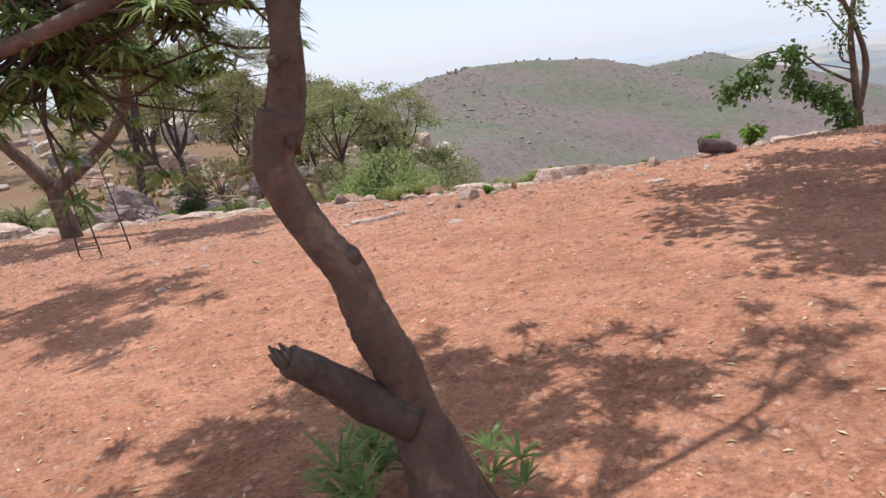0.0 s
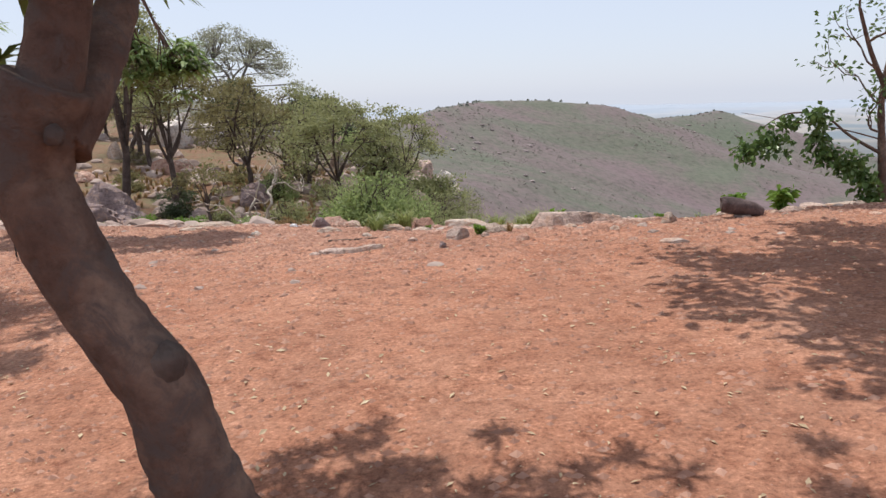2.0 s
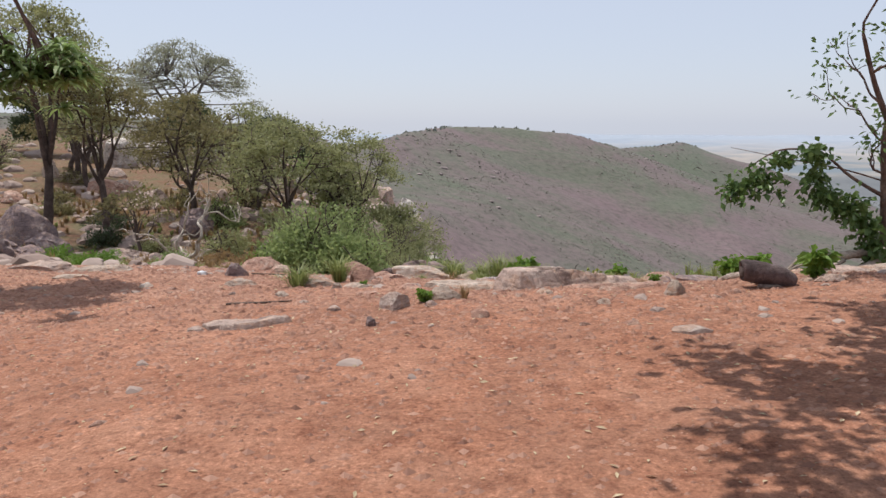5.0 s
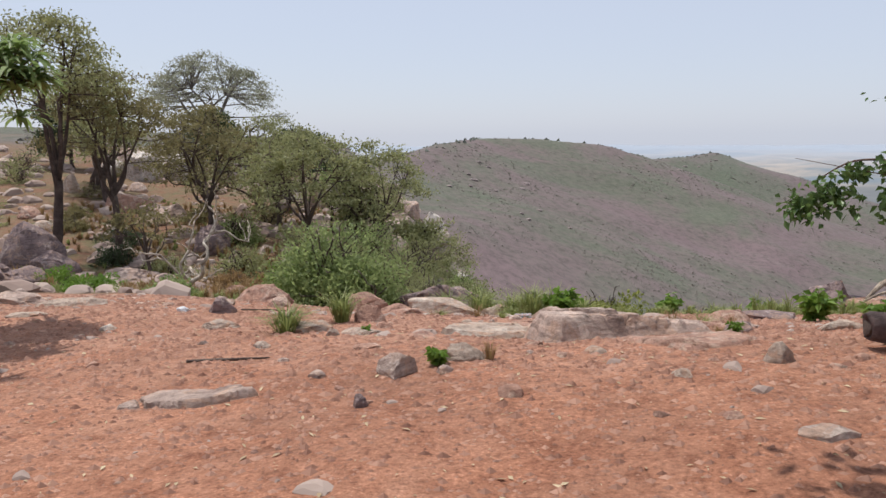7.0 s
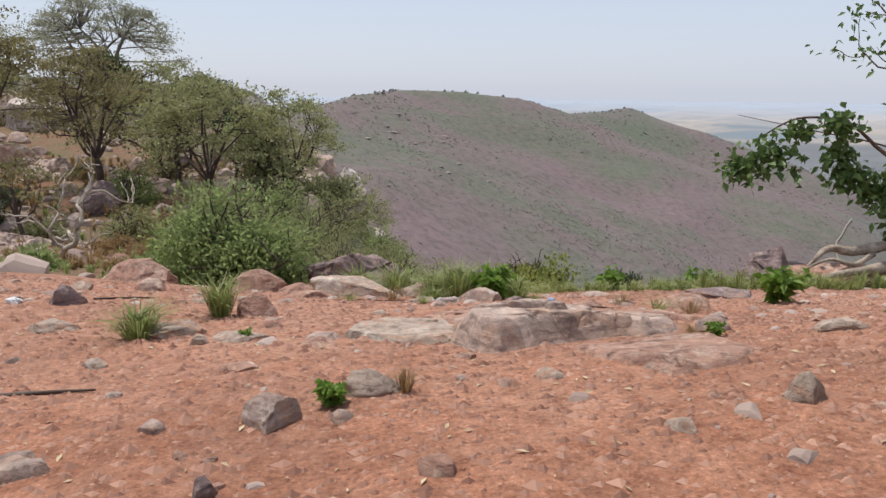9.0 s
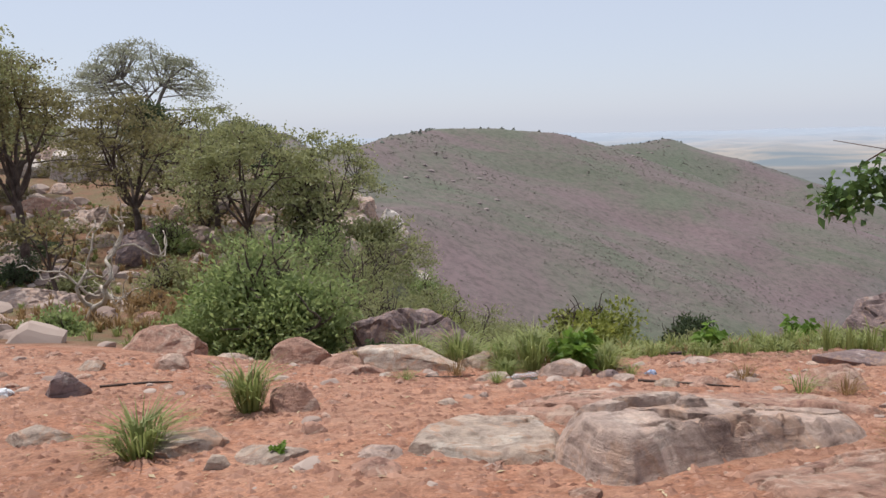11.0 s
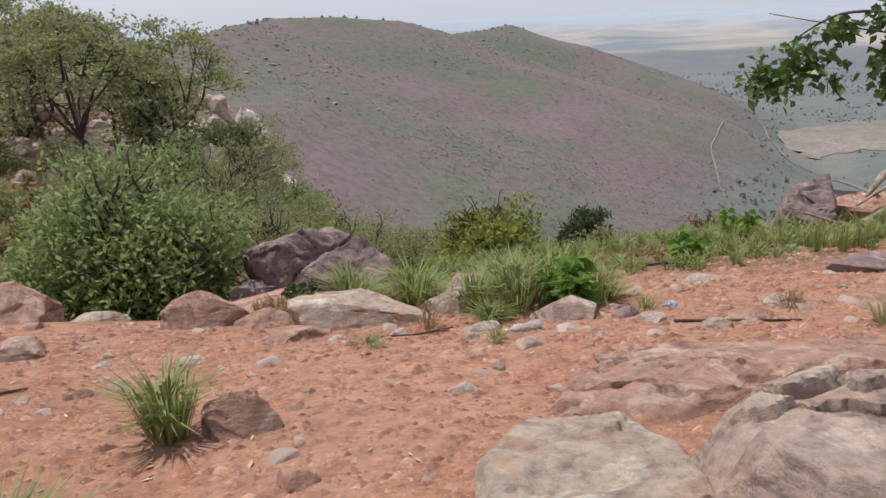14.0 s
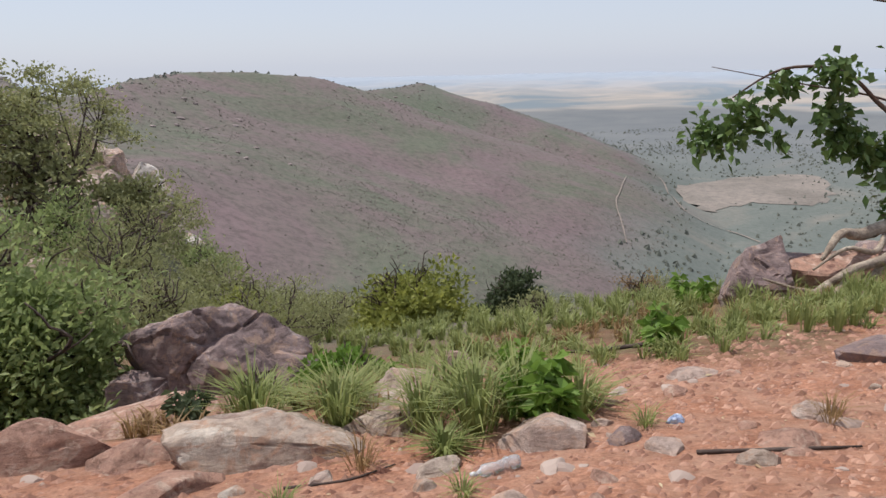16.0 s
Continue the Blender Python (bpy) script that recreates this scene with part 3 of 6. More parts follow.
def scatter_clumps(name, x, y, size, material, seed, label, tall=0.8):
    """Many rough low clumps standing on the land, joined into one."""
    rng = np.random.RandomState(seed)
    n = len(x)
    z = ground(x, y)
    octa = np.array([(1, 0, 0), (0.3, 0.9, 0.1), (-0.8, 0.55, 0), (-0.8, -0.6, 0.1), (0.35, -0.95, 0), (0.15, 0.1, 1.0), (0.5, 0.4, 0.62), (-0.5, -0.35, 0.66)])
    faces = [(0, 1, 6), (1, 5, 6), (0, 6, 5), (1, 2, 5), (2, 3, 7), (2, 7, 5), (3, 5, 7), (3, 4, 5), (4, 0, 5)]
    j = octa[None] * (0.7 + 0.6 * rng.rand(n, 8, 1)) + 0.12 * rng.normal(size=(n, 8, 3))
    a = rng.rand(n) * 6.28
    c, s = np.cos(a)[:, None], np.sin(a)[:, None]
    vx = (j[:, :, 0] * c - j[:, :, 1] * s) * size[:, None]
    vy = (j[:, :, 0] * s + j[:, :, 1] * c) * size[:, None]
    vz = j[:, :, 2] * size[:, None] * tall - 0.1 * size[:, None]
    v = np.stack([vx + x[:, None], vy + y[:, None], vz + z[:, None]], -1).reshape(-1, 3)
    f = (np.array(faces)[None] + (np.arange(n) * 8)[:, None, None]).reshape(-1, 3)
    sh = Sheet()
    sh.v.append(v)
    sh.f = f.tolist()
    sh.n = len(v)
    ob = put(name, sh, material, smooth=False)
    return tagged(ob, label, "vegetation", kind="stuff")


def far_growth():
    rng = np.random.RandomState(8)
    n = 90000
    az, r = np.radians(rng.uniform(-30, 62, n)), 75 * (1250 / 75) ** rng.rand(n) ** 0.75
    x, y = r * np.sin(az), r * np.cos(az)
    z = ground(x, y)
    thick = fnoise(x * 0.02, y * 0.02, 4, 80)
    keep = (z > -128) & (rng.rand(n) < 0.45 + 1.1 * thick)
    scatter_clumps("hillside_scrub", x[keep], y[keep], (0.3 + 0.75 * rng.rand(n) ** 2)[keep] * (0.4 + r[keep] / 620), SCRUB, 1, "dry purplish scrub and small trees covering the hills", 0.5)
    x, y = rng.uniform(150, 1100, 20000), rng.uniform(250, 1300, 20000)
    z = ground(x, y)
    thick = fnoise(x * 0.006, y * 0.006, 4, 90)
    keep = (z < -118) & (rng.rand(20000) < 0.5 + 1.0 * thick)
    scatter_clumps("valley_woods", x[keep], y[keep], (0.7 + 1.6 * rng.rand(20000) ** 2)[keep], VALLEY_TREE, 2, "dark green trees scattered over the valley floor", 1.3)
    k = np.sort(rng.rand(110)) ** 1.3
    line = np.array(RIDGE)
    lx, ly = np.interp(k, np.linspace(0, 1, 9), line[2:11, 0]), np.interp(k, np.linspace(0, 1, 9), line[2:11, 1])
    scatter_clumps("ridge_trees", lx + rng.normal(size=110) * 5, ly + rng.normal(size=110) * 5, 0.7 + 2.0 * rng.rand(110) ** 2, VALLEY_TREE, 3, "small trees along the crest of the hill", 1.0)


far_growth()
ledge = Sheet()
rr = np.random.RandomState(12)
for i, (x, y) in enumerate(OUTCROPS):
    for k in range(2):
        px, py = x + rr.normal() * 11, y + rr.normal() * 9
        v, f = rock_shape(500 + i * 6 + k, 1.6 + 2.4 * rr.rand() ** 2, 1.6, 0.7 + 0.6 * rr.rand(), 2, 10, 0.1)
        ledge.add(v + np.array([px, py, gz(px, py) + 0.4]), f)
tagged(put("hill_outcrop", ledge, ROCK_FAR, smooth=False), "pale rock ledges showing on the scrub hillside", "rock", kind="stuff")

# ---- rocks of the rim ----
FLAT = dict(sink=0.42, cuts=10, rough=0.05)


def stone(x, y, w, h, mat, seed, label, deep=0.8, turn=0, **k):
    """A rock by its width and standing height, with its foot at x, y on the side towards the clearing."""
    sink = k.pop("sink", 0.41)
    sz = h / (2 - 2 * sink) * 1.05
    return rock(k.pop("name", "rock"), x, y + w * deep * 0.38, w / 2, w * deep / 2, sz, mat, seed, label, turn, sink, **k)


# the broad slab in the middle, in pieces as it is cracked
def slab(outline, height, material, seed, label, edge=0.07, step=0.03, tilt=(0.0, 0.0)):
    """A bedded slab in the soil: broken edge, low steps between the beds, open joints and a rough top."""
    pts = np.array(outline)
    lo, hi = pts.min(0) - 0.15, pts.max(0) + 0.15
    gx, gy = np.meshgrid(np.arange(lo[0], hi[0], step), np.arange(lo[1], hi[1], step))
    inside, dist = np.zeros(gx.shape, bool), np.full(gx.shape, 9.0)
    for (ax, ay), (bx, by) in zip(pts, np.roll(pts, -1, 0)):
        t = np.clip(((gx - ax) * (bx - ax) + (gy - ay) * (by - ay)) / ((bx - ax) ** 2 + (by - ay) ** 2), 0, 1)
        dist = np.minimum(dist, np.hypot(gx - ax - t * (bx - ax), gy - ay - t * (by - ay)))
        if ay != by:
            inside ^= ((ay > gy) != (by > gy)) & (gx < (bx - ax) * (gy - ay) / (by - ay) + ax)
    d = np.where(inside, dist, -dist) + 0.09 * fnoise(gx * 2.6, gy * 2.6, 5, seed)
    d = d + 0.05
    rise = sm(0.0, edge, d)
    bed = fnoise(gx * 1.3 + 4, gy * 2.1, 4, seed + 20)
    ledge = 0.6 + 0.22 * sm(-0.07, -0.04, bed) + 0.2 * sm(0.16, 0.18, bed)
    joint = np.minimum(np.abs(fnoise(gx * 0.8 + 0.5 * gy, gy * 0.7, 4, seed + 40)), np.abs(fnoise(gx * 0.7, gy * 1.5 - 0.4 * gx, 4, seed + 60)) + 0.01)
    lean = tilt[0] * (gx - pts[:, 0].mean()) + tilt[1] * (gy - pts[:, 1].mean())
    top = (height + lean) * ledge + 0.02 * fnoise(gx * 3, gy * 3, 5, seed + 80) - 0.07 * sm(0.03, 0.0, joint)
    z = ground(gx.ravel(), gy.ravel()).reshape(gx.shape) - 0.06 + rise * (top + 0.06)
    ok = d > -0.04
    index = np.arange(gx.size).reshape(gx.shape)
    cell = ok[:-1, :-1] & ok[1:, :-1] & ok[:-1, 1:] & ok[1:, 1:]
    faces = np.stack([index[:-1, :-1][cell], index[:-1, 1:][cell], index[1:, 1:][cell], index[1:, :-1][cell]], 1)
    used, flatten = np.unique(faces, return_inverse=True)
    s = Sheet()
    s.add(np.stack([gx, gy, z], -1).reshape(-1, 3)[used], flatten.reshape(faces.shape).tolist())
    ob = put("rock_slab", s, material)
    ob.data.set_sharp_from_angle(angle=radians(38))
    return tagged(ob, label, "rock")


slab([(1.20, 11.78), (1.45, 11.62), (1.85, 11.85), (2.35, 12.02), (2.95, 12.2), (3.12, 12.6), (2.5, 12.8), (1.9, 12.85), (1.5, 12.72), (1.22, 12.5), (1.12, 12.1)], 0.225, ROCK_GREY, 3, "broad grey cracked rock slab set in red soil", 0.24, 0.016, (-0.05, 0.06))
slab([(0.32, 12.35), (0.42, 12.8), (0.75, 13.1), (1.2, 13.0), (1.26, 12.6), (1.16, 12.12), (0.8, 12.08)], 0.07, ROCK_PALE, 11, "low pale lobed slab beside a grey slab", 0.13, 0.02)
slab([(0.85, 13.2), (1.3, 13.66), (1.97, 13.85), (2.6, 13.5), (3.3, 13.3), (3.4, 12.75), (2.5, 12.86), (1.9, 12.92), (1.4, 12.85), (1.25, 13.05)], 0.07, ROCK_RED, 17, "low pinkish rock ledge behind a grey slab", 0.12, 0.025)
slab([(2.35, 11.85), (2.95, 11.95), (3.05, 11.2), (2.7, 10.8), (2.25, 10.7), (2.0, 11.2), (1.95, 11.6)], 0.035, ROCK_RED, 23, "flat pink rock almost flush with the soil", 0.1, 0.025)
slab([(-1.75, 9.95), (-1.6, 10.25), (-1.0, 10.3), (-0.85, 10.1), (-1.2, 9.95)], 0.045, ROCK_GREY, 27, "long flat grey rock flush with the soil", 0.06, 0.02)
stone(3.21, 12.1, 0.48, 0.17, ROCK_PURPLE, 36, "dark red broken rock on the rim", 0.7, 15)
stone(0.56, 10.72, 0.42, 0.24, ROCK_PALE, 137, "pale lichen-grey stone in red soil", 0.6, 5, cut_depth=0.4)
stone(0.12, 10.38, 0.42, 0.21, ROCK_GREY, 138, "tilted grey layered stone in red soil", 0.8, 40, tilt=(0, 16), cut_depth=0.4)
stone(0.44, 10.36, 0.16, 0.09, ROCK_GREY, 39, "small grey stone beside a weed", 0.8)
stone(2.70, 10.08, 0.30, 0.25, ROCK_PALE, 140, "pale angular stone standing on the soil", 0.8, 30, cuts=20, cut_depth=0.36)
stone(-0.08, 9.73, 0.15, 0.12, ROCK_PURPLE, 41, "small dark standing stone", 0.8, 20)
stone(2.43, 8.85, 0.32, 0.05, ROCK_GREY, 44, "flat grey stone sunk in the soil", 0.7, **FLAT)
stone(2.06, 9.18, 0.14, 0.05, ROCK_RED, 45, "small reddish stone on the soil", 0.8)
stone(-2.5, 14.0, 0.42, 0.27, ROCK_PURPLE, 46, "purple-grey upright stone on the rim", 0.7, 25, tilt=(0, -12))
stone(-2.12, 12.85, 0.54, 0.15, ROCK_PALE, 47, "flat pale brown stone on the rim", 0.5, 3)
stone(-1.04, 12.45, 0.60, 0.17, ROCK_PALE, 48, "pale domed stone behind grass", 0.7, 16)
stone(-0.53, 13.42, 0.50, 0.26, ROCK_RED, 49, "rust-red broken rock beside a grass tuft", 0.7, -10, cuts=18)
stone(-0.45, 12.25, 0.46, 0.08, ROCK_PALE, 50, "flat pale stone in the soil", 0.7, **FLAT)
stone(-0.72, 12.16, 0.19, 0.10, ROCK_PALE, 51, "small pale stone in red soil", 0.8, 30)
stone(0.18, 11.95, 0.31, 0.07, ROCK_RED, 52, "flat pinkish stone in red soil", 0.9, **FLAT)
stone(-0.27, 11.32, 0.26, 0.06, ROCK_RED, 53, "flat reddish stone sunk in the soil", 1.0, **FLAT)
stone(0.17, 12.2, 0.30, 0.06, ROCK_GREY, 54, "flat grey stone beside the slab", 0.9, 20, **FLAT)
stone(-0.3, 12.82, 0.20, 0.10, ROCK_RED, 55, "small rounded reddish stone", 0.8)
stone(-2.12, 15.3, 0.44, 0.20, ROCK_RED, 56, "broken reddish stone lump on the rim", 0.7, 12, cuts=18)
stone(-2.8, 15.18, 0.29, 0.14, ROCK_PALE, 57, "pale stone lump on the rim", 0.8)
stone(-2.95, 17.0, 1.3, 0.55, ROCK_RED, 58, "jagged pink and white rock outcrop", 0.7, 5, cuts=20, rough=0.09)
stone(-2.1, 17.35, 0.70, 0.20, ROCK_PALE, 59, "low pale rock beside an outcrop", 0.6)
stone(-0.95, 15.9, 0.9, 0.40, ROCK_RED, 60, "orange split rock with a dark crack", 0.7, -8, cuts=18)
stone(-0.45, 15.7, 0.55, 0.16, ROCK_RED, 61, "low pink rock at the foot of a split rock", 0.8, 20)
stone(0.22, 15.3, 1.32, 0.34, ROCK_PALE, 62, "long pale overhanging rock with a rust-red underside", 0.55, -6, tilt=(8, 4), sink=0.22, cuts=12)
stone(-0.25, 15.1, 0.60, 0.12, ROCK_RED, 63, "low pink stone in front of a pale rock", 0.7, 14, **FLAT)
stone(1.75, 14.72, 0.62, 0.24, ROCK_GREY, 64, "grey domed stone in front of grass", 0.8, 10, cuts=8)
stone(2.10, 14.62, 0.26, 0.11, ROCK_PURPLE, 65, "small dark stone beside a domed stone", 0.8, 35)
stone(1.06, 15.5, 0.60, 0.24, ROCK_PALE, 66, "pale layered rock on the slope", 0.8, -25, tilt=(6, 0))
stone(1.62, 16.6, 0.90, 0.30, ROCK_GREY, 67, "grey flat-topped rock ledge", 0.8, -15, tilt=(4, 0))
stone(1.30, 16.1, 0.80, 0.14, ROCK_GREY, 68, "low grey rock ledge", 0.7, -20, **FLAT)
stone(2.35, 17.8, 0.50, 0.26, ROCK_GREY, 69, "small grey rock among grass", 0.8)
stone(1.07, 14.76, 0.31, 0.10, ROCK_PALE, 70, "pale stone beside a crushed bottle", 0.7, 8)
stone(0.93, 14.6, 0.14, 0.06, ROCK_PALE, 71, "small pale stone on the soil", 0.9)
stone(2.42, 14.03, 0.23, 0.09, ROCK_PALE, 72, "pale cream wedge of stone", 0.6, -30)
stone(2.78, 14.05, 0.44, 0.08, ROCK_RED, 73, "flat reddish stone sunk in soil", 0.8, **FLAT)
stone(3.28, 15.45, 0.42, 0.08, ROCK_GREY, 74, "flat purple-grey stone in grass", 0.8, **FLAT)
stone(2.18, 14.35, 0.25, 0.06, ROCK_GREY, 75, "flat grey stone in the soil", 0.9, **FLAT)
stone(3.25, 14.4, 0.30, 0.08, ROCK_GREY, 76, "flat stone under a weed", 0.8, **FLAT)
rock("boulder", 0.05, 20.4, 1.36, 1.0, 1.36, ROCK_PURPLE, 184, "purple-grey fractured boulder beside a bush", 8, 0.2, (4, 6), 6, 22, 0.10)
rock("boulder", -0.75, 20.0, 0.62, 0.6, 0.72, ROCK_PURPLE, 85, "dark purple boulder leaning on a larger one", 25, 0.2, (0, -10), 4, 18, 0.07)
rock("boulder", 1.0, 20.0, 0.62, 0.5, 0.6, ROCK_PURPLE, 86, "low purple boulder at the foot of a larger one", -15, 0.25, (0, 10), 4, 14, 0.06)
stone(-0.45, 16.7, 1.5, 0.30, ROCK_RED, 78, "low rust-brown rock ledge", 0.8, 6)
stone(0.0, 18.2, 2.2, 0.50, ROCK_RED, 79, "reddish rock ledge below a boulder", 0.6, -5, tilt=(-8, 0))
stone(3.75, 13.7, 0.75, 0.22, ROCK_RED, 80, "low domed reddish rock on the rim", 0.7)
stone(4.7, 14.9, 0.9, 0.16, ROCK_PURPLE, 81, "flat purple-grey rock on the rim", 0.7, **FLAT)
stone(5.6, 11.5, 0.9, 0.22, ROCK_PALE, 82, "pale rock on the shaded rim", 0.6, 12)
stone(6.6, 12.2, 1.2, 0.30, ROCK_RED, 83, "pinkish flat rock on the shaded rim", 0.6, -8)
stone(5.0, 11.2, 0.6, 0.14, ROCK_GREY, 87, "low grey rock on the shaded rim", 0.7)
stone(3.95, 11.6, 0.5, 0.12, ROCK_PALE, 88, "low pale rock on the rim", 0.6)
stone(-4.7, 14.5, 1.1, 0.15, ROCK_PALE, 89, "long low pale rock along the rim", 0.4, 4)
stone(-4.6, 13.4, 0.5, 0.07, ROCK_PALE, 90, "flat pale stone along the rim", 0.5, **FLAT)
stone(-5.9, 14.9, 1.3, 0.2, ROCK_GREY, 91, "long low grey rock along the rim", 0.4, -4)
stone(-7.6, 14.2, 1.0, 0.22, ROCK_PALE, 92, "low pale rock along the rim", 0.5, 8)
rock("boulder", -10.6, 20.3, 1.4, 0.8, 0.85, ROCK_PURPLE, 94, "large dark grey boulder behind the iron stand", 10, 0.25, (0, 0), 5, 18, 0.09)
stone(-9.2, 15.0, 1.4, 0.26, ROCK_GREY, 93, "low grey rock along the rim", 0.5)
for i, (x, y) in enumerate([(-3.6, 15.9), (-1.5, 15.2), (-1.3, 14.4), (-0.2, 13.9), (0.6, 13.6), (1.2, 14.2), (0.2, 14.5), (2.9, 13.1), (3.6, 12.9), (4.2, 12.4), (2.0, 9.9),
                            (1.1, 10.9), (1.35, 10.75), (1.6, 10.8), (-1.9, 11.9), (-2.6, 11.2), (-1.3, 11.7), (-0.9, 11.0), (3.3, 10.2), (-3.3, 12.8), (0.9, 13.9), (1.5, 13.75), (-0.7, 14.6),
                            (-3.9, 14.9), (-2.3, 16.3), (-1.6, 16.5), (2.2, 15.0), (2.9, 15.2), (3.9, 14.6), (-0.5, 10.4), (0.9, 9.7), (0.05, 15.0), (0.5, 14.95), (-3.0, 13.6)]):
    w = 0.10 + 0.14 * ((i * 37) % 11) / 11
    stone(x, y, w, w * 0.34, (ROCK_RED, ROCK_PALE, ROCK_GREY)[i % 3], 200 + i, ("small reddish loose stone", "small pale loose stone", "small grey loose stone")[i % 3], 0.8, i * 41, level=3,
          name="loose_stone", group="loose stones on the rim")

# the rocky slope beyond the clearing
for i, (x, y, w, h, d, mat, label) in enumerate([
        (-13.9, 27.6, 2.4, 2.1, 0.8, ROCK_PURPLE, "large dark purple boulder on the slope"), (-12.6, 27.0, 1.6, 1.1, 0.9, ROCK_PURPLE, "dark boulder beside a larger boulder"),
        (-9.9, 26.5, 2.2, 0.75, 0.6, ROCK_GREY, "flat grey boulder on the slope"), (-8.6, 26.2, 1.2, 0.6, 0.7, ROCK_GREY, "grey rock on the slope"),
        (-22.5, 58.0, 3.2, 2.6, 0.8, ROCK_WHITE, "whitish tumbled boulder below trees"), (-20.5, 57.5, 2.4, 2.2, 0.8, ROCK_WHITE, "whitish boulder in a heap"),
        (-24.3, 57.0, 2.2, 1.8, 0.8, ROCK_GREY, "grey boulder in a pale heap"), (-21.4, 56.0, 1.8, 1.3, 0.8, ROCK_WHITE, "whitish block in a heap"),
        (-30.5, 52.0, 3.0, 1.0, 0.6, ROCK_PALE, "pale slab on the far slope"), (-9.6, 33.0, 1.5, 1.4, 0.8, ROCK_PURPLE, "dark grey boulder among bushes"),
        (-6.9, 44.0, 2.0, 2.0, 0.7, ROCK_WHITE, "whitish rock face among trees"), (-6.2, 43.0, 1.2, 1.2, 0.8, ROCK_WHITE, "whitish block among trees"), (-7.8, 44.5, 1.4, 1.4, 0.8, ROCK_GREY, "grey block among trees"),
        (-1.2, 42.5, 2.6, 2.2, 0.7, ROCK_WHITE, "pale rock on the falling slope"), (0.2, 42.0, 1.9, 1.7, 0.7, ROCK_WHITE, "pale rock on the falling slope"), (-2.4, 43.0, 1.4, 1.2, 0.8, ROCK_GREY, "grey rock on the falling slope"),
        (1.4, 41.0, 1.4, 0.8, 0.7, ROCK_PALE, "pale rock in bushes below the rim"), (-13.5, 37.0, 1.5, 0.8, 0.8, ROCK_PALE, "pale rock on the slope"), (-11.5, 35.0, 1.1, 0.7, 0.8, ROCK_PALE, "pale rock on the slope"),
        (-16.0, 41.0, 1.7, 0.9, 0.8, ROCK_PALE, "pale rock on the slope"), (-10.5, 40.0, 1.3, 0.9, 0.8, ROCK_GREY, "grey rock on the slope"), (-14.5, 47.0, 2.0, 1.0, 0.8, ROCK_PALE, "pale rock on the slope"),
        (-18.5, 46.0, 1.5, 0.8, 0.8, ROCK_GREY, "grey rock on the slope"), (-12.6, 31.0, 0.9, 0.5, 0.8, ROCK_PALE, "pale stone on the slope"), (-7.2, 23.4, 1.0, 0.45, 0.8, ROCK_GREY, "grey rock below the rim"),
        (-8.4, 21.8, 1.5, 0.5, 0.6, ROCK_GREY, "low grey rock below the rim"), (-5.0, 22.0, 0.8, 0.4, 0.8, ROCK_RED, "reddish rock below the rim"), (-11.0, 23.0, 1.6, 0.8, 0.7, ROCK_PURPLE, "dark rock below the rim"),
        (-17.0, 34.0, 1.4, 0.7, 0.8, ROCK_PALE, "pale rock on the slope"), (-20.7, 51.0, 3.8, 2.7, 0.8, ROCK_WHITE, "large pale boulder on the crest of the slope"), (-18.6, 52.4, 3.0, 2.4, 0.8, ROCK_WHITE, "pale boulder on the crest of the slope"), (-23.2, 52.0, 2.6, 1.5, 0.8, ROCK_WHITE, "pale boulder on the crest of the slope"),
        (-16.4, 40.2, 2.3, 1.1, 0.8, ROCK_RED, "pinkish boulder on the slope"), (-13.4, 37.9, 2.0, 1.0, 0.8, ROCK_GREY, "grey boulder under thin trees"), (-9.6, 32.6, 1.9, 1.2, 0.8, ROCK_PURPLE, "dark upright boulder under thin trees"), (-4.6, 32.4, 1.5, 1.1, 0.8, ROCK_PALE, "pale boulder between thin trees"), (-2.2, 33.4, 1.6, 1.0, 0.8, ROCK_PALE, "pale boulder where the slope falls away"), (-20.0, 38.0, 1.6, 0.8, 0.8, ROCK_RED, "reddish rock on the slope")]):
    stone(x, y, w, h, mat, 300 + i, label, d, i * 23, level=4 if w > 1.4 else 3, cuts=18, rough=0.08, sink=0.25, group="rocks on the far slope", name="slope_rock")

def slope_stones():
    """Small broken stones all over the rocky slope, too many to count."""
    rng = np.random.RandomState(15)
    s = Sheet()
    shapes = [rock_shape(900 + i, 1, 0.8, 0.55, 2, 12, 0.06, 0.45) for i in range(8)]
    for i in range(1500):
        y = 17.5 + 45 * rng.rand() ** 1.3
        x = -1.5 - (6 + 0.55 * y) * rng.rand()
        if fnoise(np.array([x * 0.2]), np.array([y * 0.2]), 3, 33)[0] < -0.15:
            continue
        v, f = shapes[i % 8]
        a, w = rng.rand() * 6.28, 0.09 + 0.45 * rng.rand() ** 2.5 * (0.6 + y / 45)
        c, q = math.cos(a), math.sin(a)
        v = v @ np.array([[c, q, 0], [-q, c, 0], [0, 0, 1]]) * w
        s.add(v + np.array([x, y, gz(x, y) + 0.15 * w]), f)
    tagged(put("slope_stones", s, ROCK_SLOPE, smooth=False), "broken pink and grey stones strewn over the slope", "rock", kind="stuff")


slope_stones()
for i, (x, y, w, h, mat, label) in enumerate([(-12.2, 17.2, 2.6, 0.8, ROCK_GREY, "long grey slab at the edge of the clearing"), (-14.5, 18.5, 2.2, 1.0, ROCK_GREY, "grey boulder at the edge of the clearing"), (-11.2, 15.9, 1.8, 0.4, ROCK_GREY, "low grey slab along the rim"),
                                              (-9.4, 17.6, 1.3, 0.7, ROCK_PURPLE, "dark rock behind the iron stand")]):
    stone(x, y, w, h, mat, 340 + i, label, 0.6, i * 15, cuts=18, level=5, name="boulder", rough=0.08)

